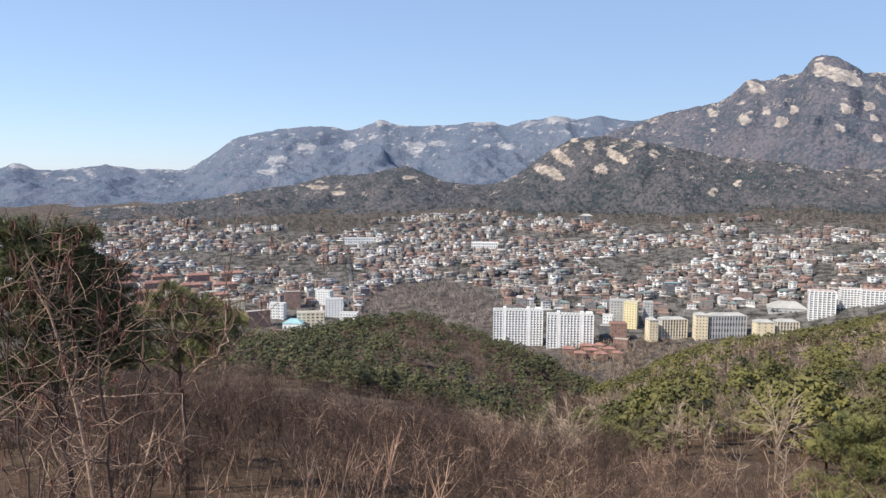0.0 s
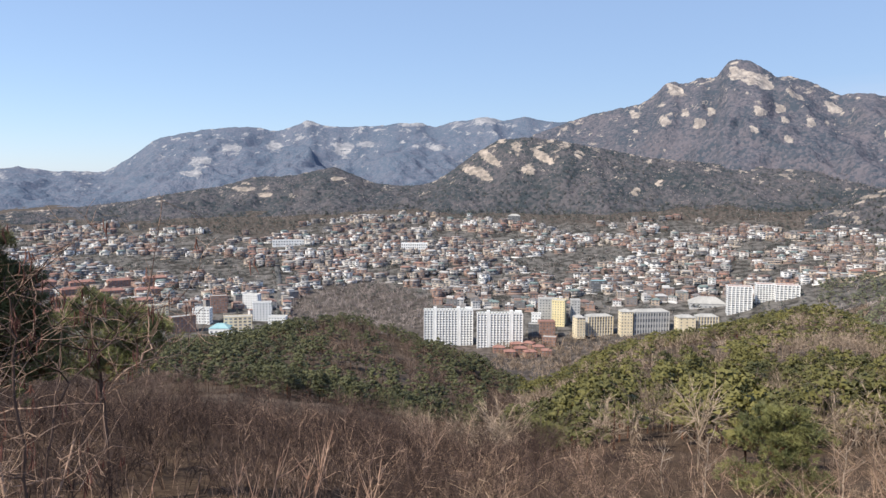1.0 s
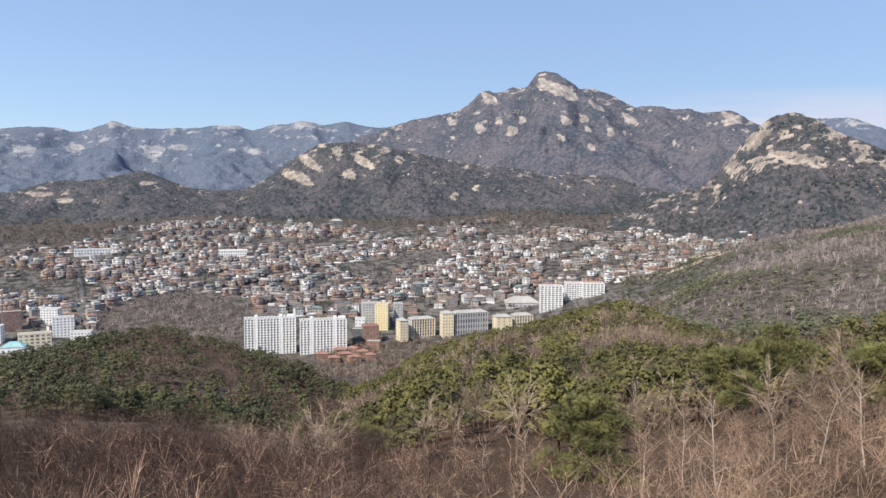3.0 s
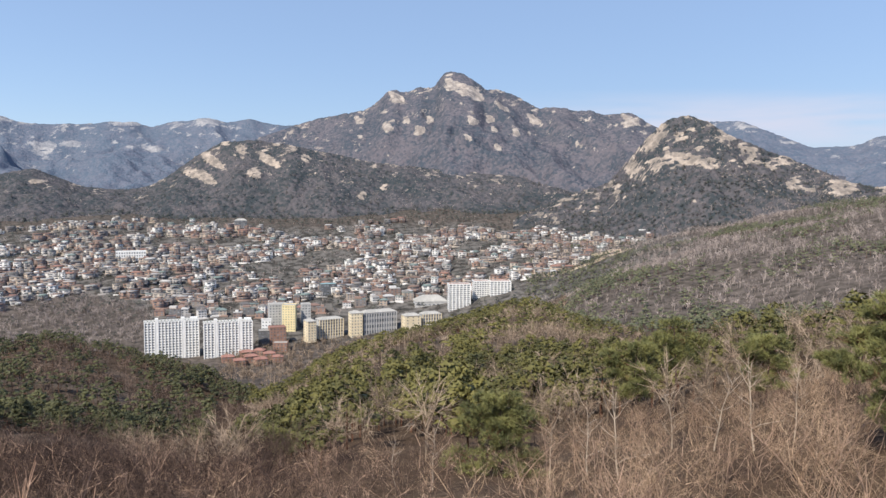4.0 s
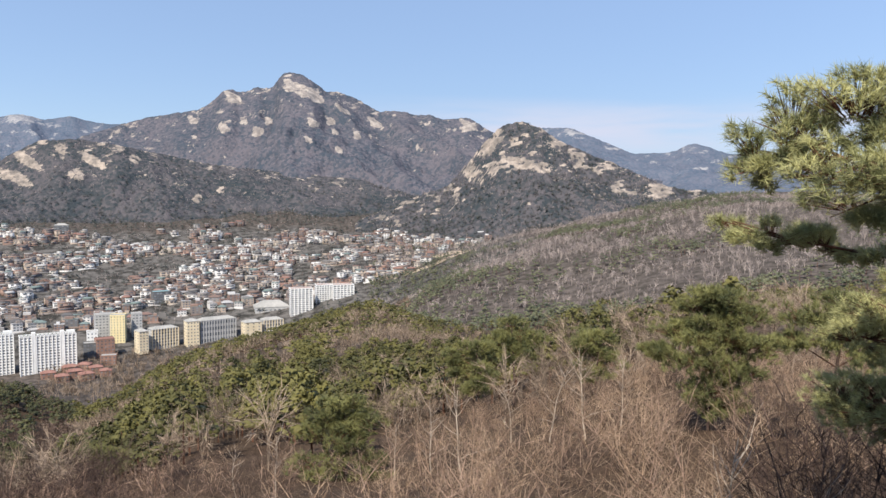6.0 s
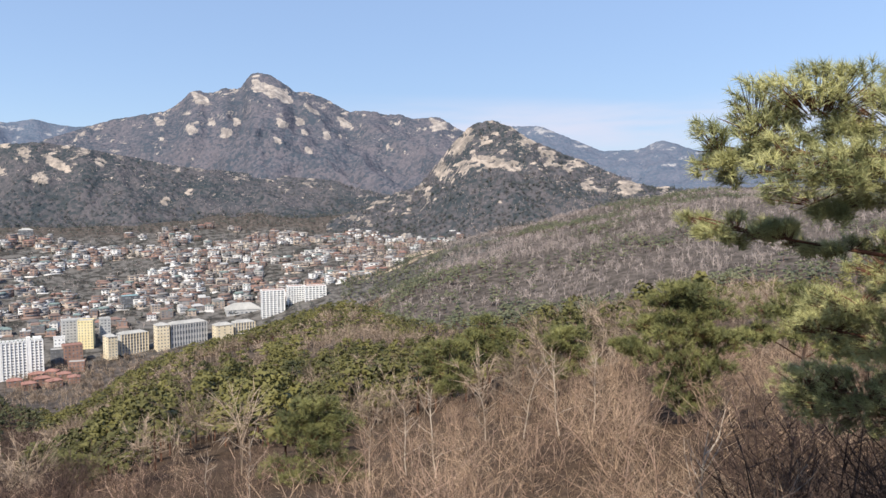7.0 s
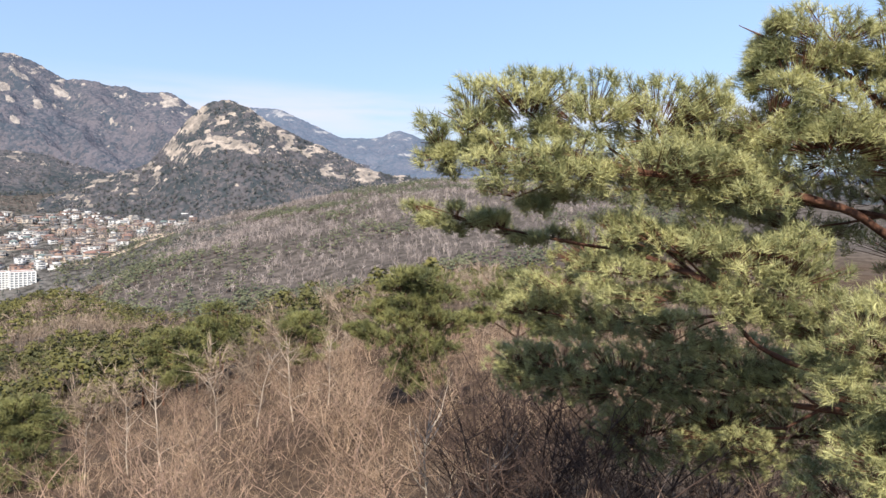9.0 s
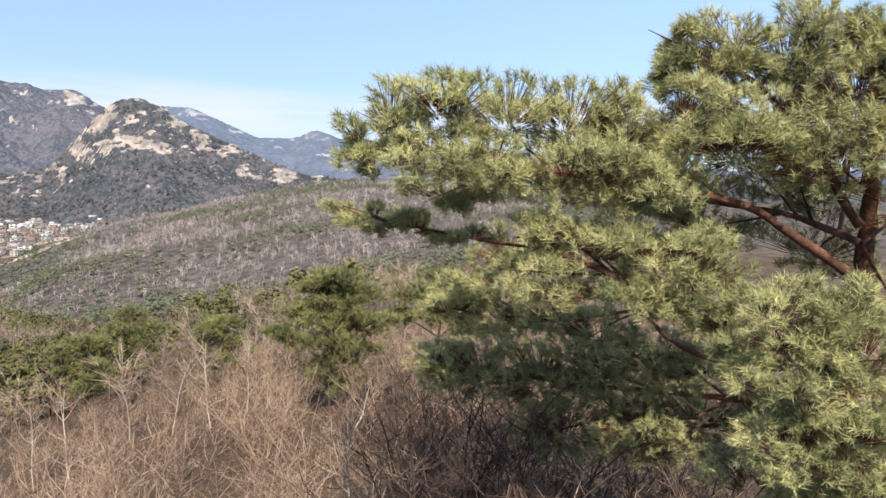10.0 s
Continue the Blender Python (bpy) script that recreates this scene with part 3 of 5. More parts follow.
def white_slab(bearing, r, w, h, bays, towers, turn, z, label):
    """A white apartment slab: arched bays, stair towers that stand above the roof."""
    top = block("apartment_building", label, "apartment building", bearing, r, w, 13, h, 15, bays, "white_paint", "green_roof", turn, (2.3, 1.35), "white apartment blocks", "white_paint", True, z)
    arch = bmesh.new()
    ring = [(math.cos(a) * w / bays * 0.42, math.sin(a) * 1.9) for a in np.linspace(0, math.pi, 9)]
    front, rear = [arch.verts.new((x, -0.35, q)) for x, q in ring], [arch.verts.new((x, 0.35, q)) for x, q in ring]
    arch.faces.new(front), arch.faces.new(rear[::-1])
    for k in range(8):
        arch.faces.new((front[k], rear[k], rear[k + 1], front[k + 1]))
    me = bpy.data.meshes.new("gable_arch")
    arch.to_mesh(me)
    arch.free()
    me.materials.append(M["white_paint"])
    for b in range(bays):
        part("gable_arch", me, top, pose((b + 0.5) * w / bays - w / 2, -6.6, h + 0.8))
    for q in towers:
        part("stair_tower", box_mesh("stair_tower", 3.6, 5, h + 7.5, M["white_paint"]), top, pose(q * w / 2, -4.6, -3))
    hump = part("lift_room", box_mesh("lift_room", 8, 6, 3.0, M["white_paint"]), top, pose(w * 0.42, 1, h + 0.2))
    return hump


def grove(b, r):
    """Where gardens and groves take the place of houses."""
    return smooth_noise(b * 0.3, r / 55.0, 77) + 0.55 * smooth_noise(b * 1.1, r / 26.0, 78)


def build_city():
    rng = random.Random(5)
    white_slab(5.62, 962, 60, 47, 16, (-0.55, 0.42), 4, -205, "white slab apartment block with a dark green roof")
    white_slab(9.42, 950, 55, 46.5, 14, (-0.52, 0.5), 6, -206, "white slab apartment block with arched roof edge")
    for bearing, r, w, turn, h in ((26.1, 1085, 30, 10, 52), (27.7, 1110, 22, 12, 52), (29.1, 1105, 29, 12, 55)):
        z = r * math.tan(radians(-7.0 if r < 1100 else -6.75)) - h
        block("apartment_tower", "white apartment tower behind the pine ridge", "apartment building", bearing, r, w, 14, h, 18, 6, "white_paint", "red_roof", turn, (3.2, 1.6), "white towers", "white_paint", True, z)
    block("yellow_building", "bright yellow mid-rise building with a grey side", "building", 13.75, 1040, 17, 16, 40, 12, 5, "yellow_paint", "grey_roof", -8, (1.3, 1.3), z=-195)
    block("office_building", "pale grey concrete mid-rise building", "building", 12.9, 1065, 24, 16, 40, 11, 6, "grey_paint", "grey_roof", 6, (2.0, 1.4), z=-197)
    block("office_building", "pale grey concrete mid-rise building", "building", 14.9, 1060, 12, 14, 40, 11, 3, "grey_paint", "grey_roof", 6, (2.0, 1.4), z=-197)
    block("brick_building", "brown brick low-rise building in the valley", "building", 12.85, 985, 20, 14, 26, 7, 5, "brick", "red_roof", 10, (1.6, 1.4), z=-200)
    block("brick_building", "brown brick low-rise building with white floor bands", "building", 13.1, 955, 17, 12, 14, 4, 4, "brick", "grey_roof", -6, (1.8, 1.3), z=-202)
    # dark glass block; its stone colour also stands for shade from the flats
    block("dark_building", "dark glass block, darkened in colour for the shade of the flats", "building", 11.95, 985, 14, 14, 26, 6, 4, "dark_stone", "grey_roof", 0, (1.6, 1.4), z=-204)
    block("white_building", "small white building beside the flats", "building", 12.1, 1010, 12, 12, 34, 8, 3, "white_paint", "grey_roof", 0, (1.6, 1.4), z=-203)
    block("residence", "cream residence with grey hipped roof and white columns", "residence", 15.2, 985, 11, 16, 24, 7, 3, "cream_paint", "grey_roof", 20, (1.4, 1.4), hip=3, z=-191)
    block("residence", "grey terraced residence with white columns", "residence", 16.6, 1005, 32, 15, 22, 6, 9, "grey_paint", "grey_roof", 22, (2.2, 2.2), piers="cream_paint", hip=2.5, z=-190)
    block("residence", "tall cream end wall of a long residence", "residence", 18.5, 1000, 15, 15, 32, 8, 4, "cream_paint", "grey_roof", 14, (1.4, 1.4), hip=3, z=-192)
    block("residence", "long grey residence with rows of pale columns", "residence", 20.15, 1015, 46, 15, 29, 4, 13, "grey_paint", "grey_roof", 24, (2.2, 3.8), piers="grey_paint", hip=3, z=-190)
    block("residence", "low cream residence at the foot of the ridge", "residence", 22.6, 1015, 22, 15, 24, 6, 3, "cream_paint", "grey_roof", 20, (1.4, 1.4), hip=3, z=-190)
    block("residence", "grey wing of a residence with pale columns", "residence", 24.0, 1030, 26, 14, 22, 5, 7, "grey_paint", "grey_roof", 22, (2.0, 2.6), piers="cream_paint", hip=3, z=-188)
    block("hall", "wide hall with a plain grey sheet roof", "hall", 24.0, 1130, 48, 30, 17, 2, 8, "grey_paint", "grey_roof", 8, (3.0, 2.0), hip=8, z=-180)
    for b, r, w in ((9.4, 915, 14), (10.2, 905, 13), (11.0, 918, 16), (11.7, 905, 14), (12.3, 925, 13), (10.7, 935, 15), (11.6, 938, 13), (12.9, 915, 12)):
        block("shop_house", "low brick house with a red tile roof", "house", b, r, w, 10, 7, 2, 3, "brick", "red_roof", rng.uniform(-20, 20), (1.6, 1.3), "red-roofed valley houses", None, False, hip=2.2)
    block("cream_building", "cream apartment building with dark window bands", "building", -9.6, 1000, 34, 14, 20, 5, 6, "cream_paint", "grey_roof", 0, (3.2, 1.9))
    block("sports_hall", "low hall with a teal metal roof", "hall", -10.8, 985, 24, 18, 9, 1, 4, "white_paint", "teal_roof", -15, (3.0, 2.0), hip=5)
    block("white_annex", "low white flat-roofed annex", "building", -9.0, 965, 34, 14, 6, 1, 5, "white_paint", "grey_roof", 5, (3.0, 2.0), "", None, False)
    for b, r, w, h, wall in ((-13.4, 1005, 30, 20, "brick"), (-15.0, 1060, 26, 18, "cream_paint"), (-16.6, 1090, 24, 15, "cream_paint"), (-12.0, 1050, 22, 19, "white_paint"),
                             (-7.9, 1060, 24, 24, "white_paint"), (-6.8, 1010, 22, 16, "white_paint"), (-5.4, 985, 30, 8, "white_paint"), (-10.9, 1100, 22, 22, "brick"), (-8.6, 1120, 22, 20, "white_paint")):
        block("low_rise", "low-rise flats in the valley", "building", b, r, w, 13, h, max(2, int(h / 3.2)), 6, wall, "grey_roof", rng.uniform(-25, 25), (1.8, 1.4), "low-rise flats")
    for row in range(4):
        for k in range(4):
            block("row_house", "brick row house with a reddish roof", "house", -23.5 + 2.3 * k + 0.5 * row, 1080 + 55 * row, 34, 11, 13, 4, 8, "brick", "red_roof", 12, (2.0, 1.4), "brick row houses", None, False, hip=3)
    block("school", "long white building with arched windows", "building", 3.1, 1440, 48, 14, 15, 3, 12, "white_paint", "white_paint", 0, (2.0, 2.4))
    block("school", "long white flat-roofed building", "building", -6.0, 1530, 60, 14, 10, 2, 12, "white_paint", "grey_roof", 3, (2.6, 2.0))
    block("pavilion", "dark glazed building with a stepped roof", "building", 10.4, 1720, 26, 18, 16, 4, 6, "dark_stone", "grey_roof", 0, (3.0, 2.0), hip=4)
    block("glass_building", "dark teal glazed office building", "building", 16.5, 1190, 24, 16, 16, 4, 6, "dark_stone", "teal_roof", 14, (3.0, 2.4))
    for b, r in ((39.3, 1490), (40.3, 1480), (40.9, 1500)):
        block("villa", "white modern villa at the edge of the woods", "house", b, r, 19, 11, 11, 3, 4, "white_paint", "grey_roof", 5, (2.8, 1.8), "villas by the woods")

    protos = [house(k, rng) for k in range(12)]
    reserved = [(3.3, 13.8, 1090), (13.8, 25.8, 1150), (25, 31, 1150), (-24, -14, 1000)]
    near_houses, far_houses = [], []
    r = 1010.0
    while r < 1960:
        step = math.degrees(16.0 / r)
        b = -31.0 + rng.uniform(0, 1)
        while b < 41.5:
            bb, rr = b + rng.uniform(-0.25, 0.25) * step, r + rng.uniform(-8, 8)
            b += step * rng.uniform(0.85, 1.3)
            limit = float(town_edge(bb))
            start = np.interp(bb, [-28, -14, -6, -5, 4, 5, 14, 25, 31, 34, 38, 41], [1260, 1120, 1060, 1130, 1130, 1090, 1100, 1140, 1150, 1180, 1400, 1470])
            wood = float(grove(bb, rr))
            edge = max(0.0, (rr - limit + 160) / 160)
            if rr > limit or rr < start or wood > 0.12 - 0.3 * edge or rng.random() < 0.08 + 0.25 * edge:
                continue
            if -5.8 < bb < 3.8 and rr < 1260 - abs(bb + 1) * 25 or abs(bb + 6.9) < 0.35 and rr < 1420:
                continue
            (near_houses if rr < 1165 else far_houses).append((bb, rr, 14 * float(smooth_noise(bb * 0.4, rr / 120, 5)) * 3 + rng.uniform(-20, 20)))
        r += 16.5
    for k, (b, rr, turn) in enumerate(near_houses):
        m = site(b, rr, turn)
        if k < len(protos):
            protos[k].matrix_basis = m
        else:
            copy_thing(protos[k * 7 % 12], m)
    # the many houses further up the slope
    verts, faces, index, tones = [], [], [], []

    def add(w, d, h, x, y, z, m, mat, top=(1.0, 1.0)):
        v = BOX * (w, d, h)
        v[4:, :2] *= top
        v[:, 0] += x
        v[:, 1] += y
        v[:, 2] += z
        v = v @ m[:3, :3].T + m[:3, 3]
        faces.append(BOX_FACES + 8 * len(verts))
        verts.append(v)
        tones.append((own + 0.41 * mat + (0.0 if rng.random() < 0.75 else rng.random())) % 1.0)
        index.extend([mat] * 6)

    for b, rr, turn in far_houses:
        own = rng.random()
        m = np.array(site(b, rr, turn))
        w, d, storeys = rng.uniform(9, 19), rng.uniform(8, 12), rng.choice([1, 2, 2, 2, 3, 3])
        h = storeys * 3.0 + 0.3
        add(w, d, h + 3, 0, 0, -3, m, 0)
        if rng.random() < 0.3:
            add(w + 1.2, d + 1.2, rng.uniform(1.6, 2.6), 0, 0, h, m, 1, (0.6, 0.12))
        else:
            # flat roof set down behind a pale parapet
            add(w + 0.7, d + 0.7, 0.7, 0, 0, h, m, 0)
            add(w - 0.6, d - 0.6, 0.25, 0, 0, h + 0.7, m, 1)
            if rng.random() < 0.55:
                add(w * rng.uniform(0.3, 0.55), d * 0.55, 2.6, w * rng.uniform(-0.25, 0.25), 1, h + 0.7, m, 0)
        if rng.random() < 0.6:
            add(w + rng.uniform(2, 14), 3.5, 3.4, rng.uniform(-5, 5), -d / 2 - 1.75, -3.6, m, 0)
        side = rng.choice([-1, 1])
        if rng.random() < 0.5:
            add(w * 0.5, 3.0, 3.2, side * w * 0.25, -d / 2 - 1.5, 0, m, 0)
            add(w * 0.4, 0.3, 1.5, side * w * 0.25, -d / 2 - 3.0, 0.9, m, 2)
        for k in range(storeys):
            z = k * 3.0 + 0.9
            if rng.random() < 0.3:
                add(w * rng.uniform(0.6, 0.85), 0.3, 1.5, w * rng.uniform(-0.06, 0.06), -d / 2, z, m, 2)
            else:
                for q in (-0.27, 0.22):
                    add(w * rng.uniform(0.2, 0.36), 0.3, 1.6, q * w, -d / 2, z, m, 2)
            if rng.random() < 0.25:
                add(w * rng.uniform(0.5, 0.9), 1.3, 0.9, 0, -d / 2 - 0.6, z - 1.1, m, 0)
            add(0.3, d * 0.4, 1.4, side * w / 2, 0, z, m, 2)
    ob = mesh_object("hillside_houses", np.vstack(verts), np.vstack(faces), [M["wall_tone"], M["roof_tone"], M["glass"]], index=index)
    ob.data.attributes.new("tone", "FLOAT", "POINT").data.foreach_set("value", np.repeat(tones, 8).astype(np.float32))
    tagged(ob, "dense rows of villas covering the upper hillside", "houses", kind="stuff")
    return near_houses + far_houses


HOUSES = build_city()


def strip(name, route, width, material, label, category):
    """A road or clearing that follows the ground."""
    pts = []
    for (b0, r0), (b1, r1) in zip(route, route[1:]):
        for t in np.linspace(0, 1, 16, endpoint=False):
            b, r = radians(b0 + (b1 - b0) * t), r0 + (r1 - r0) * t
            pts.append((r * math.sin(b), r * math.cos(b)))
    pts = np.array(pts)
    way = np.gradient(pts, axis=0)
    side = np.stack([way[:, 1], -way[:, 0]], 1) / np.hypot(way[:, 0], way[:, 1])[:, None] * width / 2
    edge = np.concatenate([pts - side, pts + side])
    high = np.concatenate([land(edge[:, 0], edge[:, 1]) + 0.8, land(edge[:, 0], edge[:, 1]) - 2.0])
    n = len(pts)
    verts = np.column_stack([np.concatenate([edge, edge]), high])
    k = np.arange(n - 1)
    quads = [(k, k + n, k + n + 1, k + 1), (k, k + 1, k + 2 * n + 1, k + 2 * n), (k + n, k + 3 * n, k + 3 * n + 1, k + n + 1)]
    faces = np.concatenate([np.stack(q, -1) for q in quads])
    ob = mesh_object(name, verts, faces, M[material])
    return tagged(ob, label, category, kind="structure")


strip("road", [(-7.0, 1000), (-6.6, 1180), (-6.9, 1420)], 9, "asphalt", "straight grey road that climbs the hill", "road")
strip("road", [(33.5, 1190), (36.0, 1230), (38.5, 1300)], 12, "bare_earth", "pale dirt road along the edge of the woods", "road")
strip("clearing", [(35.6, 1290), (37.6, 1320)], 34, "bare_earth", "pale cleared ground at the edge of the woods", "clearing")


# ---- woods: what nobody could count ----
def scattered(rng, count, b0, b1, r0, r1):
    """Random places in a sector of the land, even by area."""
    b = radians(1) * rng.uniform(b0, b1, count)
    r = np.sqrt(rng.uniform(r0 * r0, r1 * r1, count))
    return r * np.sin(b), r * np.cos(b)


class Form:
    """The pattern of one tree a metre high: corners, triangles, and which of them are bark."""

    def __init__(self):
        self.verts, self.faces, self.bark = [], [], []

    def add(self, verts, faces, bark=0):
        base = len(self.verts)
        self.verts.extend(verts)
        self.faces.extend(tuple(base + k for k in f) for f in faces)
        self.bark.extend([bark] * len(faces))


def pine_form(seed, pads, ring, fringe, leaf, slim=1.0, core=1.0):
    """A pine crown: flat-bottomed cushions stacked about a stem, their upper sides ragged with needle sprays."""
    rng = np.random.default_rng(seed)
    form = Form()
    for a in (0.0, 2.1, 4.2):
        form.add([(0.018 * math.cos(a), 0.018 * math.sin(a), -0.06), (0.018 * math.cos(a + 2.1), 0.018 * math.sin(a + 2.1), -0.06), (0, 0, 0.9)], [(0, 1, 2)], 1)
    lean = rng.normal(0, 0.04, 2)
    for k in range(pads):
        level = (k + rng.uniform(0.2, 0.8)) / pads
        reach = (0.31 * (1 - 0.8 * level) + 0.02) * rng.uniform(0.5, 1.15) * slim
        ang = k * 2.4 + rng.uniform(-0.6, 0.6)
        c = np.array((reach * math.cos(ang) + lean[0] * level, reach * math.sin(ang) + lean[1] * level, 0.36 + 0.54 * level))
        wide, tall = (0.20 - 0.09 * level) * rng.uniform(0.7, 1.2) * slim, rng.uniform(0.06, 0.11)
        edge, crown = [], []
        for q in range(ring):
            t = (q + rng.uniform(-0.25, 0.25)) * 2 * math.pi / ring
            e = wide * core * rng.uniform(0.75, 1.2)
            edge.append(c + (e * math.cos(t), e * math.sin(t), rng.uniform(-0.02, 0.015)))
            crown.append(c + (e * 0.6 * math.cos(t + 0.3), e * 0.6 * math.sin(t + 0.3), tall * core * rng.uniform(0.5, 0.95)))
        apex, under = c + (0, 0, tall * core * rng.uniform(0.9, 1.2)), c + (0, 0, 0.015)
        faces = []
        for q in range(ring):
            n = (q + 1) % ring
            faces += [(q, n, ring + q), (n, ring + n, ring + q), (ring + q, ring + n, 2 * ring), (n, q, 2 * ring + 1)]
        form.add(edge + crown + [apex, under], faces)
        for _ in range(fringe):
            t, u = rng.uniform(0, 2 * math.pi), math.sqrt(rng.uniform(0.05, 1.2))
            at = c + (wide * u * math.cos(t), wide * u * math.sin(t), tall * max(-0.15, 1.05 - u * u) * rng.uniform(0.85, 1.2))
            out = np.array((u * math.cos(t), u * math.sin(t), 0.8)) + rng.normal(0, 0.35, 3)
            side = np.cross(out, rng.normal(0, 1, 3))
            side /= np.linalg.norm(side)
            up = np.cross(side, out / np.linalg.norm(out))
            s = leaf * rng.uniform(0.6, 1.4)
            form.add([at + side * s * 0.5, at - side * s * 0.5, at + up * s + out * s * 0.3], [(0, 1, 2)])
    return form


def oak_form(seed, limbs, twigs, thick):
    """A leafless crown: a stem, limbs that fan out, and fine twigs that round it off."""
    rng = np.random.default_rng(seed)
    form = Form()

    def sliver(a, b, w):
        way = b - a
        side = np.cross(way, rng.normal(0, 1, 3))
        side *= w / (np.linalg.norm(side) + 1e-9)
        form.add([a - side, a + side, b], [(0, 1, 2)])

    for _ in range(2):
        sliver(np.array((0, 0, -0.06)), np.array((rng.normal(0, 0.05), rng.normal(0, 0.05), 0.8)), thick * 0.6)
    for k in range(limbs):
        ang = k * 2.4 + rng.uniform(-0.5, 0.5)
        out = rng.uniform(0.08, 0.30)
        foot = np.array((0, 0, rng.uniform(0.2, 0.5)))
        end = np.array((out * math.cos(ang), out * math.sin(ang), rng.uniform(0.58, 0.95) - out * 0.45))
        sliver(foot, end, thick * 0.7)
        for _ in range(twigs):
            at = foot + (end - foot) * rng.uniform(0.45, 1.0)
            way = (at - (0, 0, 0.42)) * (1.3, 1.3, 0.9) + rng.normal(0, 0.12, 3)
            way /= np.linalg.norm(way)
            sliver(at, at + way * rng.uniform(0.10, 0.24), thick * rng.uniform(0.5, 0.9))
    return form


def planted(name, x, y, height, forms, materials, label, seed, z=None):
    """Sets the forms out over the land as one sheet of trees, each with its own turn, girth and tone."""
    rng = np.random.default_rng(seed)
    z = land(x, y) if z is None else z
    turn, pick, girth, tone = rng.uniform(0, 2 * np.pi, len(x)), rng.integers(0, len(forms), len(x)), rng.uniform(0.85, 1.25, len(x)), rng.random(len(x))
    verts, faces, index, tones, count = [], [], [], [], 0
    for k, form in enumerate(forms):
        m = np.flatnonzero(pick == k)
        v, f = np.array(form.verts), np.array(form.faces)
        c, s, h = np.cos(turn[m])[:, None], np.sin(turn[m])[:, None], height[m][:, None]
        g = h * girth[m][:, None]
        px, py = (v[:, 0] * c - v[:, 1] * s) * g, (v[:, 0] * s + v[:, 1] * c) * g
        verts.append(np.stack([px + x[m][:, None], py + y[m][:, None], v[:, 2] * h + z[m][:, None]], -1).reshape(-1, 3))
        faces.append((f[None] + (np.arange(len(m)) * len(v))[:, None, None]).reshape(-1, 3) + count)
        index.append(np.tile(form.bark, len(m)))
        tones.append(np.repeat(tone[m], len(v)))
        count += len(m) * len(v)
    ob = mesh_object(name, np.concatenate(verts), np.concatenate(faces), materials, index=np.concatenate(index), smooth=True)
    ob.data.attributes.new("tone", "FLOAT", "POINT").data.foreach_set("value", np.concatenate(tones).astype(np.float32))
    return tagged(ob, label, "trees", kind="stuff")


def keep(x, y, mask):
    return x[mask], y[mask]


NEAR_PINES = [pine_form(80 + k, 9, 5, 38, 0.048, 1.0, 0.68) for k in range(7)]
MID_PINES = [pine_form(90 + k, 6, 4, 11, 0.068, 1.05, 0.85) for k in range(7)]
FAR_PINES = [pine_form(100 + k, 3, 4, 4, 0.12, 1.2) for k in range(6)]
NEAR_OAKS = [oak_form(110 + k, 9, 14, 0.0042) for k in range(7)]
MID_OAKS = [oak_form(120 + k, 7, 6, 0.014) for k in range(7)]
FAR_OAKS = [oak_form(130 + k, 6, 5, 0.026) for k in range(6)]


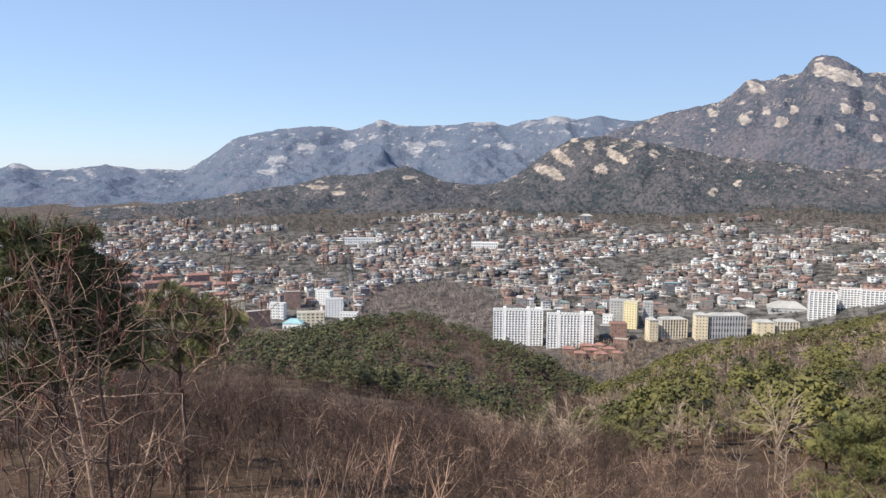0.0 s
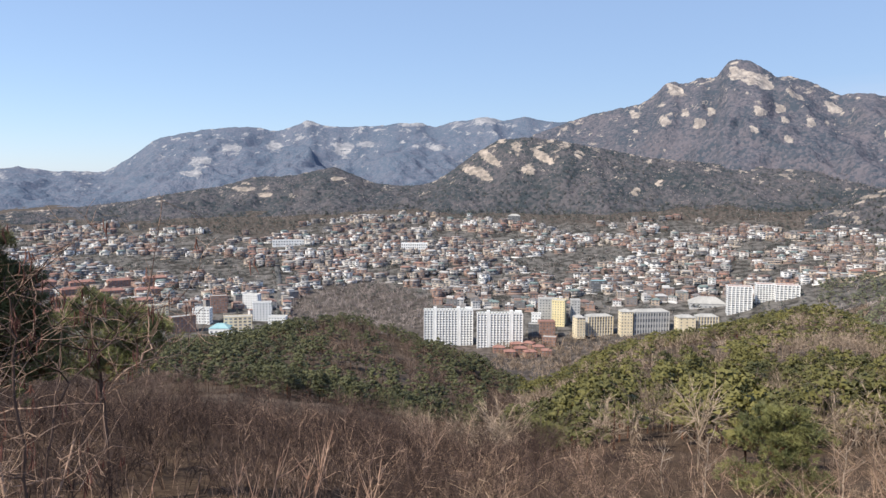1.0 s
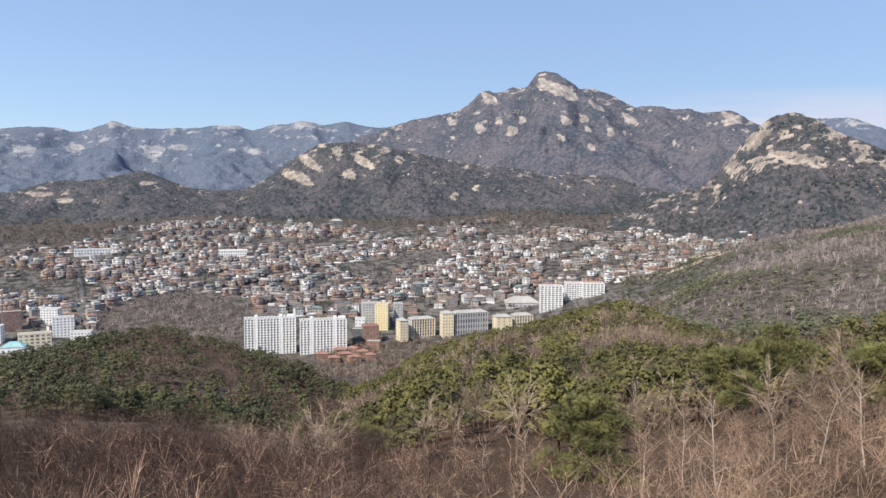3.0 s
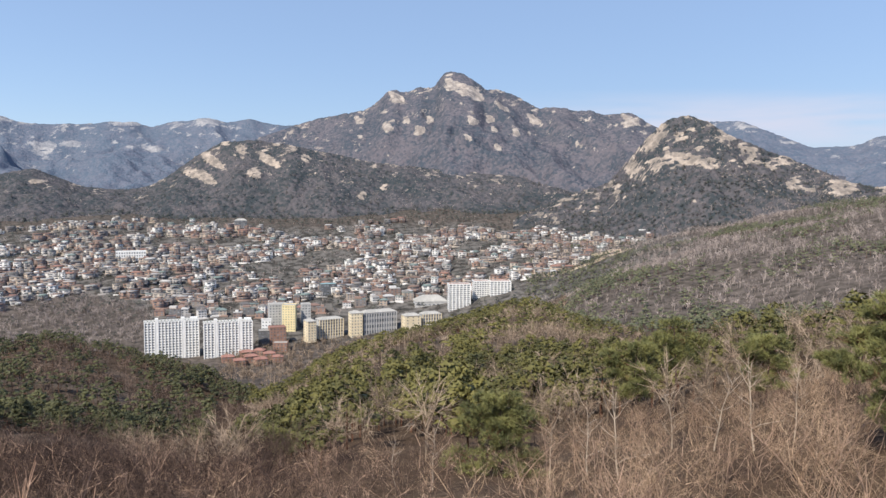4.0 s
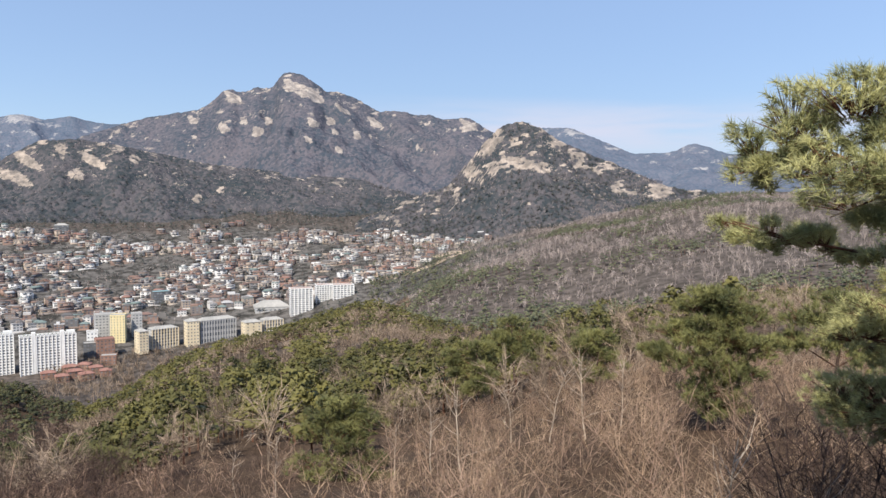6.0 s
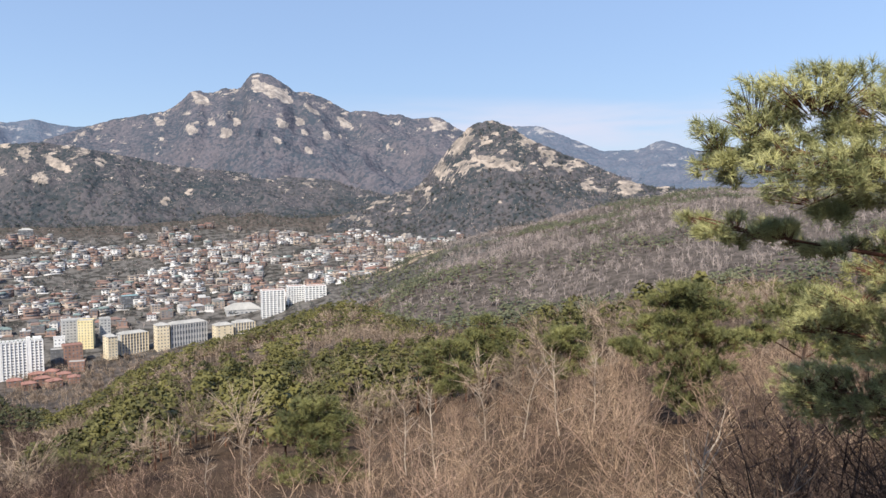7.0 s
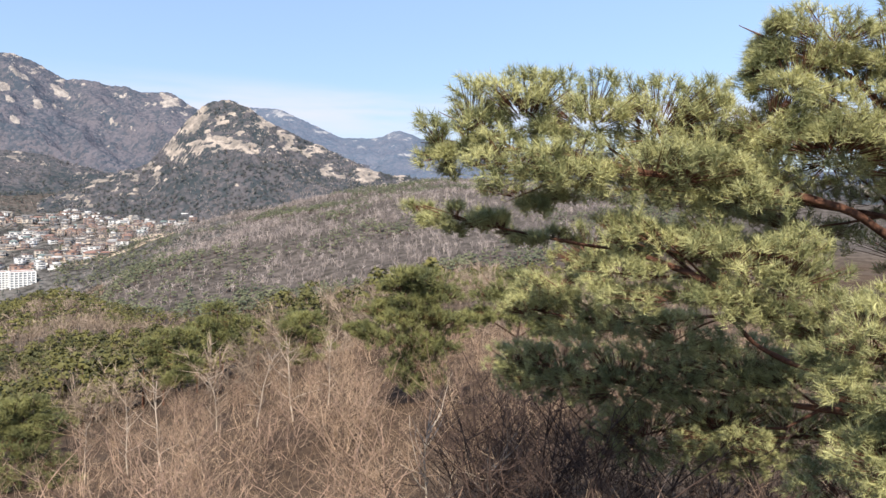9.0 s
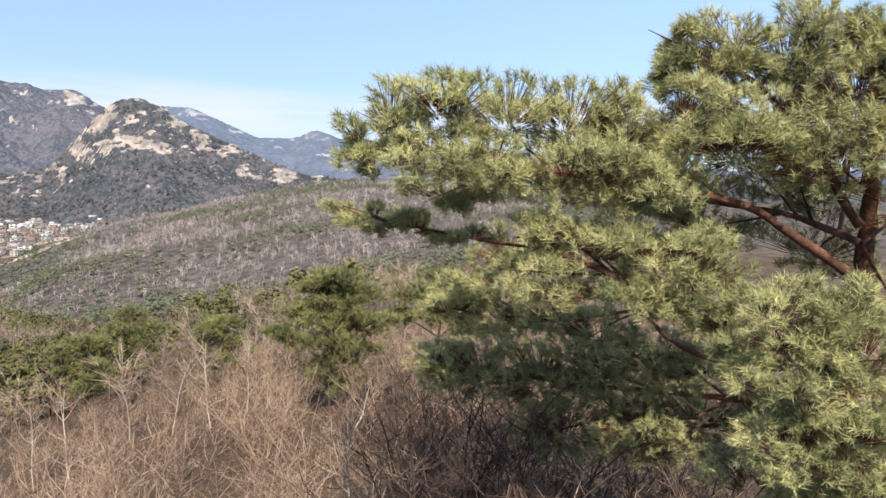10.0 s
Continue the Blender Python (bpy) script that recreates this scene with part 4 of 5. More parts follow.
def build_woods():
    rng = np.random.default_rng(12)
    # pines on the knoll and on the sunlit spur, with bare oaks between
    sectors = ((3000, -17, 11.5, 170, 500), (5400, 11, 62, 80, 500), (700, -34, -17, 80, 500), (500, 62, 84, 80, 400))
    x, y = np.concatenate([scattered(rng, *q) for q in sectors], axis=1)
    b, r = np.degrees(np.arctan2(x, y)), np.hypot(x, y)
    stand = layered(x / 70, y / 70, 3, 61)
    chance = np.interp(b, [-34, -16, -10, 3, 8, 10.5, 14, 24, 36, 46, 62, 90], [-0.12, -0.04, 0.15, 0.16, 0.10, -0.14, -0.03, 0.02, 0.02, -0.02, -0.12, -0.2])
    chance = chance + np.where(b < 11, np.clip((r - 190) / 120, -0.8, 0), np.clip((r - 120) / 300, -0.12, 0.05))
    pine = stand * 0.6 + rng.uniform(-0.2, 0.2, len(x)) < chance
    # knoll: darker copies, shade in the oak colour; spur: lighter copies
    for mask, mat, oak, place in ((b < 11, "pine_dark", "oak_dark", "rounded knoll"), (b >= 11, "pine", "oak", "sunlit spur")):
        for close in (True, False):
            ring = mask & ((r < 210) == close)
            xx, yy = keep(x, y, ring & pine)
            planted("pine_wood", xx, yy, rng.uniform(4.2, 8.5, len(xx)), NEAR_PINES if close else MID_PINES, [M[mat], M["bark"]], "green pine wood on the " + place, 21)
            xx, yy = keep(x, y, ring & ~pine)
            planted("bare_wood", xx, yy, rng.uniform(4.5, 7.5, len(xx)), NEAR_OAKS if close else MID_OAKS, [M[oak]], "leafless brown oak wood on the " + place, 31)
    x, y = scattered(rng, 800, -34, 84, 62, 260)
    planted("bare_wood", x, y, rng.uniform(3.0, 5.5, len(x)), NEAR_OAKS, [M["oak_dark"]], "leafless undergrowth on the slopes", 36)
    # the further ridge
    x, y = scattered(rng, 10500, 31, 74, 470, 1450)
    b, r = np.degrees(np.arctan2(x, y)), np.hypot(x, y)
    pine = layered(x / 120, y / 120, 4, 63) + rng.uniform(-0.12, 0.12, len(x)) < -0.10 + np.interp(b, [31, 40, 55], [0.12, 0.02, -0.04])
    xx, yy = keep(x, y, pine)
    planted("pine_wood", xx, yy, rng.uniform(6, 10, len(xx)), FAR_PINES, [M["ridge_pine"], M["bark"]], "grey-green pines on the further ridge", 23)
    xx, yy = keep(x, y, ~pine)
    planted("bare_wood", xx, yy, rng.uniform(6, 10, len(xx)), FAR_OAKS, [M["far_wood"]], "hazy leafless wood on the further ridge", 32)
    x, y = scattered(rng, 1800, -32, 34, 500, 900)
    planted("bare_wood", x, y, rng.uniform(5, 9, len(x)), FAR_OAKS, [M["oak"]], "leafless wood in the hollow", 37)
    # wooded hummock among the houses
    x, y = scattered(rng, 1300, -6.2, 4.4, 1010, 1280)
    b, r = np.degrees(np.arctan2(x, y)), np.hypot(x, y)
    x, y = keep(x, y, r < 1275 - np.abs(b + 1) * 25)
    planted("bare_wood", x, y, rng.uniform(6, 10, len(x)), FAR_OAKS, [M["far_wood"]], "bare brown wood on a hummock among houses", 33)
    x, y = scattered(rng, 1500, 9, 34, 820, 985)
    planted("bare_wood", x, y, rng.uniform(7, 11, len(x)), FAR_OAKS, [M["oak"]], "bare wood at the foot of the spur", 35)
    # garden trees between the houses, thick in the groves
    x, y = scattered(rng, 9000, -31, 43, 1040, 1900)
    b, r = np.degrees(np.arctan2(x, y)), np.hypot(x, y)
    wood = grove(b, r)
    x, y = keep(x, y, (wood > np.random.default_rng(72).uniform(-0.9, 0.26, len(x))) )
    edge = scattered(rng, 3600, -31, 43, 1400, 2010)
    edge = keep(*edge, np.hypot(*edge) > town_edge(np.degrees(np.arctan2(*edge))) - 20)
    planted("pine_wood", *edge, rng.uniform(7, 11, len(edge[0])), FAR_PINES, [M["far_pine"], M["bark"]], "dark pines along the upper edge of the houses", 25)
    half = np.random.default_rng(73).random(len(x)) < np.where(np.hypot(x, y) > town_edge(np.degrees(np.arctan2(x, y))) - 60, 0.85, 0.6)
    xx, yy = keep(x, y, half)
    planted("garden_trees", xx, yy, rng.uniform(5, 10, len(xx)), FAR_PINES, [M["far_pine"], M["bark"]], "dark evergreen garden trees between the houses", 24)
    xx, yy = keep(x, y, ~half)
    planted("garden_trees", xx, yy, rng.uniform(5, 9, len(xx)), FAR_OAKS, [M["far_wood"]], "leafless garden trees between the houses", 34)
    # trees that roughen the foothills and the rocky hill
    for k, count, b0, b1, label in ((5, 4200, 31, 57, "the rocky hill"), (4, 3200, 2.5, 43, "the foothill above the houses"), (3, 2200, -29, 11, "the low ridge above the houses")):
        spots, rock, bearing, up = SLOPES[k]
        fit = np.flatnonzero((rock < 0.42) & (bearing > b0) & (bearing < b1) & (up < 0.99))
        fit = rng.choice(fit, count, replace=len(fit) < count)
        x, y, z = (spots[fit] + rng.normal(0, 1, (count, 3)) * (3.0, 3.0, 0.0)).T
        pine = layered(x / 90, y / 90, 4, 66) + rng.uniform(-0.2, 0.2, count) < np.where(up[fit] > 0.6, 0.12, 0.0)
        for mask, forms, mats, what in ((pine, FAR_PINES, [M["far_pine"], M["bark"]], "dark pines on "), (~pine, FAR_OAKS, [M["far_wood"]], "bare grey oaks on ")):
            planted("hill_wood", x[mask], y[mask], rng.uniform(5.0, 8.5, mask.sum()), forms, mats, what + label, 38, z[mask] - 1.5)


build_woods()


# ---- brush on the near slope ----
def tube(path, radii, sides=3):
    """A tapering stem along a path; its rings and faces."""
    path = np.asarray(path, float)
    way = np.gradient(path, axis=0)
    way /= np.linalg.norm(way, axis=1)[:, None] + 1e-9
    ref = np.where(np.abs(way[:, 2:]) > 0.9, (1.0, 0, 0), (0, 0, 1.0))
    u = np.cross(way, ref)
    u /= np.linalg.norm(u, axis=1)[:, None] + 1e-9
    v = np.cross(way, u)
    a = np.arange(sides) * 2 * np.pi / sides
    ring = path[:, None] + (u[:, None] * np.cos(a)[None, :, None] + v[:, None] * np.sin(a)[None, :, None]) * np.asarray(radii)[:, None, None]
    n = len(path)
    i, j = np.meshgrid(np.arange(n - 1), np.arange(sides), indexing="ij")
    k = (j + 1) % sides
    faces = np.stack([i * sides + j, i * sides + k, (i + 1) * sides + k, (i + 1) * sides + j], -1).reshape(-1, 4)
    return ring.reshape(-1, 3), faces


class Bundle:
    """Gathers many stems into one mesh."""

    def __init__(self):
        self.verts, self.faces, self.count = [], [], 0

    def add(self, path, radii, sides=3):
        v, f = tube(path, radii, sides)
        self.verts.append(v)
        self.faces.append(f + self.count)
        self.count += len(v)

    def part(self, name, material, parent, label=""):
        return mesh_object(name, np.vstack(self.verts), np.vstack(self.faces), material, parent, label, smooth=True)


def wander(rng, start, way, length, bends, wobble, lift=0.0):
    pts, p, d = [np.array(start, float)], np.array(start, float), np.array(way, float) / np.linalg.norm(way)
    for _ in range(bends):
        d = d + rng.normal(0, wobble, 3) + (0, 0, lift)
        d /= np.linalg.norm(d)
        p = p + d * length / bends
        pts.append(p)
    return np.array(pts)


def bare_tree(name, rng, height, stems, limbs, twigs, bark, twig_mat, label, category, spread=0.35, thick=0.012, tag_group="bare brush on the slope"):
    """Stems with limbs, and limbs with fine twigs."""
    top = new(name)
    for _ in range(stems):
        trunk, fine = Bundle(), Bundle()
        way = (rng.normal(0, spread), rng.normal(0, spread), 1.0)
        h = height * rng.uniform(0.7, 1.0)
        stem = wander(rng, (rng.normal(0, 0.12), rng.normal(0, 0.12), -0.3), way, h, 7, 0.10, 0.03)
        r0 = thick * height
        trunk.add(stem, np.linspace(r0, r0 * 0.25, 8), 5)
        for _ in range(limbs):
            t = rng.uniform(0.25, 0.95) * 7
            k = int(t)
            at = stem[k] + (stem[min(k + 1, 7)] - stem[k]) * (t - k)
            ang = rng.uniform(0, 2 * np.pi)
            limb = wander(rng, at, (math.cos(ang), math.sin(ang), rng.uniform(0.3, 1.3)), h * rng.uniform(0.18, 0.42), 4, 0.18, 0.06)
            trunk.add(limb, np.linspace(r0 * 0.4, r0 * 0.12, 5), 3)
            for _ in range(twigs):
                at = limb[rng.integers(1, 5)]
                ang = rng.uniform(0, 2 * np.pi)
                twig = wander(rng, at, (math.cos(ang), math.sin(ang), rng.uniform(0.2, 1.6)), h * rng.uniform(0.07, 0.22), 1, 0.2)
                fine.add(twig, (r0 * 0.13, r0 * 0.04), 3)
        tagged(fine.part("twig_spray", M[twig_mat], trunk.part("stem", M[bark], top)), kind="stuff")
    return tagged(top, label, category, tag_group)


def ground_pose(bearing, r, turn=0.0, scale=1.0, sink=0.0):
    m = site(bearing, r, turn, sink)
    return m @ Matrix.Scale(scale, 4)


def brush_form(rng, stems, limbs, twigs, spurs, spread):
    """One leafless bush a metre high: stems fork into limbs, limbs into twigs, twigs into spurs, each a slim taper."""
    pieces = []

    def grow(at, way, length, half, level):
        way = way / np.linalg.norm(way)
        bend = way + rng.normal(0, 0.28, 3)
        mid = at + way * length * 0.5
        tip = mid + bend / np.linalg.norm(bend) * length * 0.5
        side = np.cross(way, rng.normal(0, 1, 3))
        side *= half / (np.linalg.norm(side) + 1e-9)
        if level < 2:
            pieces.append((at - side, at + side, mid + side * 0.8))
            pieces.append((at - side, mid + side * 0.8, mid - side * 0.8))
            pieces.append((mid - side * 0.8, mid + side * 0.8, tip))
        else:
            pieces.append((at - side, at + side, tip))
        for _ in range((limbs, twigs, spurs, 0)[level]):
            t = rng.uniform(0.25, 1.0)
            start = at + (mid - at) * t * 2 if t < 0.5 else mid + (tip - mid) * (t * 2 - 1)
            turn = rng.normal(0, 1, 3)
            turn -= way * (turn @ way)
            turn /= np.linalg.norm(turn)
            grow(start, way * rng.uniform(0.4, 1.0) + turn * rng.uniform(0.5, 1.1) + np.array((0, 0, 0.22)), length * rng.uniform(0.36, 0.62), half * 0.56, level + 1)

    for _ in range(stems):
        ang = rng.uniform(0, 2 * np.pi)
        lean = np.array((math.cos(ang) * spread, math.sin(ang) * spread, 1.0)) * (rng.uniform(0.3, 1.0), rng.uniform(0.3, 1.0), 1)
        grow(np.array((0.05 * math.cos(ang), 0.05 * math.sin(ang), -0.06)), lean, rng.uniform(0.5, 0.72), 0.0052, 0)
    return np.array(pieces).reshape(-1, 3)


def brush(name, x, y, height, forms, material, label, seed):
    """Many bushes as one sheet of brush."""
    rng = np.random.default_rng(seed)
    z, turn, pick = land(x, y), rng.uniform(0, 2 * np.pi, len(x)), rng.integers(0, len(forms), len(x))
    out = []
    for k, form in enumerate(forms):
        m = pick == k
        c, s = np.cos(turn[m])[:, None], np.sin(turn[m])[:, None]
        h = height[m][:, None]
        px, py = form[:, 0][None] * c - form[:, 1][None] * s, form[:, 0][None] * s + form[:, 1][None] * c
        out.append(np.stack([px * h + x[m][:, None], py * h + y[m][:, None], form[:, 2][None] * h + z[m][:, None]], -1).reshape(-1, 3))
    verts = np.concatenate(out)
    ob = mesh_object(name, verts, np.arange(len(verts)).reshape(-1, 3), [material])
    return tagged(ob, label, "brush", kind="stuff")


def build_brush():
    rng = np.random.default_rng(40)
    dark = [bare_tree("bare_tree", rng, 4.4, 2, 10, 9, "twig_dark", "twig_dark", "leafless grey-brown shrub tree on the slope", "tree", 0.28, 0.008) for _ in range(5)]
    tan = [bare_tree("bare_shrub", rng, 3.0, 2, 10, 9, "twig", "twig_pale", "leafless tan shrub with fine sunlit twigs", "shrub", 0.33, 0.007) for _ in range(5)]
    pale = [bare_tree("bare_tree", rng, 4.6, 1, 14, 10, "bark_pale", "twig_pale", "pale-barked leafless tree among brown brush", "tree", 0.10, 0.0085, "pale bare trees") for _ in range(3)]
    used = set()

    def plant(ob, m):
        if ob in used:
            copy_thing(ob, m)
        else:
            used.add(ob)
            ob.matrix_basis = m

    pr = random.Random(8)
    for k in range(140):
        r = 14 + 50 * pr.random() ** 0.7
        plant(dark[k % 5], ground_pose(pr.uniform(-34, 14), r, pr.uniform(0, 360), pr.uniform(0.75, 1.15) * np.interp(r, [14, 30], [0.55, 1.0])))
    for k in range(120):
        r = 13 + 34 * pr.random()
        plant(tan[k % 5], ground_pose(pr.uniform(33, 98), r, pr.uniform(0, 360), pr.uniform(0.8, 1.3)))
    # shade of the large pine is put into the dark twig colour here
    shady = [bare_tree("bare_shrub", rng, 3.6, 2, 9, 7, "twig_dark", "twig_dark", "leafless shrub darkened in colour for the shade of a pine", "shrub", 0.25, 0.007) for _ in range(3)]
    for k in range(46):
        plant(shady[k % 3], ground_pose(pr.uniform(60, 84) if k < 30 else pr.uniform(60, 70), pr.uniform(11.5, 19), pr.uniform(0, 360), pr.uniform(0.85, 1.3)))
    for k in range(10):
        plant(dark[k % 5], ground_pose(pr.uniform(80, 98), pr.uniform(13.5, 20), pr.uniform(0, 360), pr.uniform(0.7, 0.95)))
    for b, r, s in ((38.5, 30, 1.15), (36.0, 33, 0.9), (24.3, 31, 0.8), (44.5, 36, 1.0), (47.5, 34, 1.0), (49.5, 38, 1.05), (33.0, 36, 0.8), (21.5, 34, 0.7), (57.3, 14, 0.95), (61.0, 13, 0.7), (59.0, 17, 0.8), (41.5, 42, 1.0)):
        plant(pale[int(b * 2) % 3], ground_pose(b, r, b * 40, s))
    left, right = [brush_form(rng, 4, 5, 5, 3, 0.6) for _ in range(6)], [brush_form(rng, 4, 4, 5, 3, 0.75) for _ in range(6)]
    x, y = scattered(np.random.default_rng(41), 900, -34, 12, 12, 80)
    r = np.hypot(x, y)
    h = np.random.default_rng(42).uniform(2.4, 4.6, len(x)) * np.interp(r, [12, 32], [0.5, 1])
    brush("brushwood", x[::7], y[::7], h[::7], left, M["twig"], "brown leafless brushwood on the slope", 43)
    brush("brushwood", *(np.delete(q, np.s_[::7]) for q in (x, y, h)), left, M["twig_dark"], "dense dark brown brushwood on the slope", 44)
    x, y = scattered(np.random.default_rng(45), 1000, 6, 97, 11, 66)
    b, r = np.degrees(np.arctan2(x, y)), np.hypot(x, y)
    x, y = keep(x, y, ~((b > 26) & (b < 32) & (r > 20) & (r < 40)) & ~((b > 52) & (b < 58.5) & (r > 17) & (r < 34)) & ((b > 38) | (r < 46)))
    b, r = np.degrees(np.arctan2(x, y)), np.hypot(x, y)
    h = np.random.default_rng(46).uniform(1.4, 3.0, len(x))
    draw = np.random.default_rng(57).random(len(x))
    # brush below the large pine: its shade painted as dark twig colour
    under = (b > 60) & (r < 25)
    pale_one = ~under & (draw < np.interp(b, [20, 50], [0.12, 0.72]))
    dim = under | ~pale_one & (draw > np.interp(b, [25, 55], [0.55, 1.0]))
    for mask, mat, label, seed in ((pale_one, "twig_pale", "pale sunlit dry brush on the slope", 47), (dim, "twig_dark", "dark brown brush between the spurs and in painted pine shade", 49), (~pale_one & ~dim, "twig", "dense tan brushwood on the sunlit slope", 48)):
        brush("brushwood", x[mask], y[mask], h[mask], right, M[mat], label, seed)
    x, y = scattered(np.random.default_rng(50), 620, 2, 75, 42, 135)
    planted("bare_wood", x, y, np.random.default_rng(51).uniform(3.5, 6.0, len(x)), NEAR_OAKS, [M["oak"]], "leafless thicket below the viewpoint", 52)
    x, y = scattered(np.random.default_rng(53), 620, 10, 58, 50, 165)
    b = np.degrees(np.arctan2(x, y))
    x, y = keep(x, y, layered(x / 30, y / 30, 2, 56) < np.interp(b, [10, 16, 42, 55], [-0.2, 0.15, 0.1, -0.1]))
    planted("pine_wood", x, y, np.random.default_rng(54).uniform(3.8, 7.0, len(x)), NEAR_PINES, [M["pine"], M["bark"]], "small olive pines scattered in bare wood", 55)


build_brush()


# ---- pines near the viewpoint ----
# sunlit copy of the needles: the sun's brightness is put into the base colour
M["needle"] = leafy("sun_toned_needles", (0.13, 0.15, 0.06), (0.62, 0.58, 0.26), 0.45, 0.3, 2.2)
# shaded copy of the needles: shade is put into the base colour
M["needle_dark"] = leafy("shade_toned_needles", (0.03, 0.04, 0.02), (0.17, 0.17, 0.065), 0.3, 0.25, 0.9)
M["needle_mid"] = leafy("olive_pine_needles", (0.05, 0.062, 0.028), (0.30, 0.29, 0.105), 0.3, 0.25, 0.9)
EYE = Vector((0.12, -0.16, 0.0))


def spot(b, e, r):
    """The place at a bearing, height angle and distance from the viewpoint."""
    b, e = radians(b), radians(e)
    return np.array((r * math.sin(b) + EYE.x, r * math.cos(b) + EYE.y, r * math.tan(e)))


def tufts(rng, at, axis, needles, length, width):
    """Bottle-brush tufts of single tapering needles."""
    n = len(at)
    k = np.repeat(np.arange(n), needles)
    m = len(k)
    a = axis[k]
    u = np.cross(a, rng.normal(0, 1, (m, 3)))
    u /= np.linalg.norm(u, axis=1)[:, None] + 1e-9
    open_angle = rng.uniform(0.25, 1.25, m)[:, None]
    way = a * np.cos(open_angle) + u * np.sin(open_angle)
    way[:, 2] -= 0.08
    foot = at[k] - a * (rng.uniform(0, 1.1, m) * length)[:, None]
    tip = foot + way * (length * rng.uniform(0.75, 1.2, m))[:, None]
    side = np.cross(way, rng.normal(0, 1, (m, 3)))
    side *= width / 2 / (np.linalg.norm(side, axis=1)[:, None] + 1e-9)
    return np.stack([foot - side, foot + side, tip], 1).reshape(-1, 3)


def spray(rng, tree, pad, root, count, needles, length, width, bark, needle, fuller=1.2, knot=0.34, flat=1.0):
    """A cushion of foliage: a branch from the root into the cushion, side twigs, a tuft at every twig's end."""
    centre, half = spot(*pad[:3]), np.array((pad[3], pad[3] * 0.8, pad[4] * flat)) * fuller
    b = radians(pad[0])
    across, ahead = np.array((math.cos(b), -math.sin(b), 0)), np.array((math.sin(b), math.cos(b), 0))
    clumps = max(4, count // 15)
    hub = rng.normal(0, 1, (clumps, 3))
    hub *= (rng.uniform(0.2, 0.82, clumps) ** 0.6 / np.linalg.norm(hub, axis=1))[:, None]
    mine = rng.integers(0, clumps, count)
    ray = rng.normal(0, 1, (count, 3))
    ray /= np.linalg.norm(ray, axis=1)[:, None]
    ray[:, 2] = np.where(ray[:, 2] < -0.35, -ray[:, 2], ray[:, 2])
    d = hub[mine] + ray * knot
    at = centre + across * (d[:, :1] * half[0]) + ahead * (d[:, 1:2] * half[1]) + np.array((0, 0, 1.0)) * (d[:, 2:] * half[2])
    out = centre - root
    out /= np.linalg.norm(out) + 1e-9
    axis = across * ray[:, :1] * 0.8 + ahead * ray[:, 1:2] * 0.8 + out * 0.35 + (0, 0, 0.7) + rng.normal(0, 0.25, (count, 3))
    axis /= np.linalg.norm(axis, axis=1)[:, None]
    wood = Bundle()
    reach = np.linalg.norm(centre - root)
    mid = root + (centre - root) * 0.5 + rng.normal(0, 0.06, 3) * reach
    thick = 0.010 + 0.012 * reach
    wood.add([root, mid, centre, centre + out * half[0] * 0.6], (thick, thick * 0.8, thick * 0.55, thick * 0.2), 5)
    for q in range(count):
        back = at[q] - axis[q] * length
        knee = centre + (back - centre) * 0.45 - np.array((0, 0, 0.12 * half[2]))
        wood.add([knee, at[q]], (thick * 0.3, thick * 0.1), 3)
    branch = wood.part("branch", M[bark], tree)
    leaves = tufts(rng, at, axis, needles, length, width)
    tagged(mesh_object("needle_spray", leaves, np.arange(len(leaves)).reshape(-1, 3), M[needle], branch), kind="stuff")


def bough(tree, path, pads, radius, density=560, needles=36, length=0.12, width=0.0072, needle="needle"):
    """A limb with its cushions of foliage, each grown from the nearest stretch of the limb."""
    rng = np.random.default_rng(len(path) * 31 + len(pads))
    line = np.array([spot(*p) for p in path])
    line = np.concatenate([np.linspace(a, b, 5, endpoint=False) for a, b in zip(line, line[1:])] + [line[-1:]])
    line[1:-1] += rng.normal(0, 0.025, (len(line) - 2, 3))
    for _ in range(2):
        line[1:-1] = (line[:-2] + 2 * line[1:-1] + line[2:]) / 4
    wood = Bundle()
    wood.add(line, np.linspace(radius, radius * 0.3, len(line)) * rng.uniform(0.85, 1.15, len(line)), 9)
    wood.part("limb", M["bark"], tree)
    for pad in pads:
        near = np.argmin(np.linalg.norm(line - spot(*pad[:3]), axis=1))
        root = line[max(0, near - 3)]
        spray(rng, tree, pad, root, int(60 + density * pad[3] * pad[4]), needles, length, width, "bark", needle)


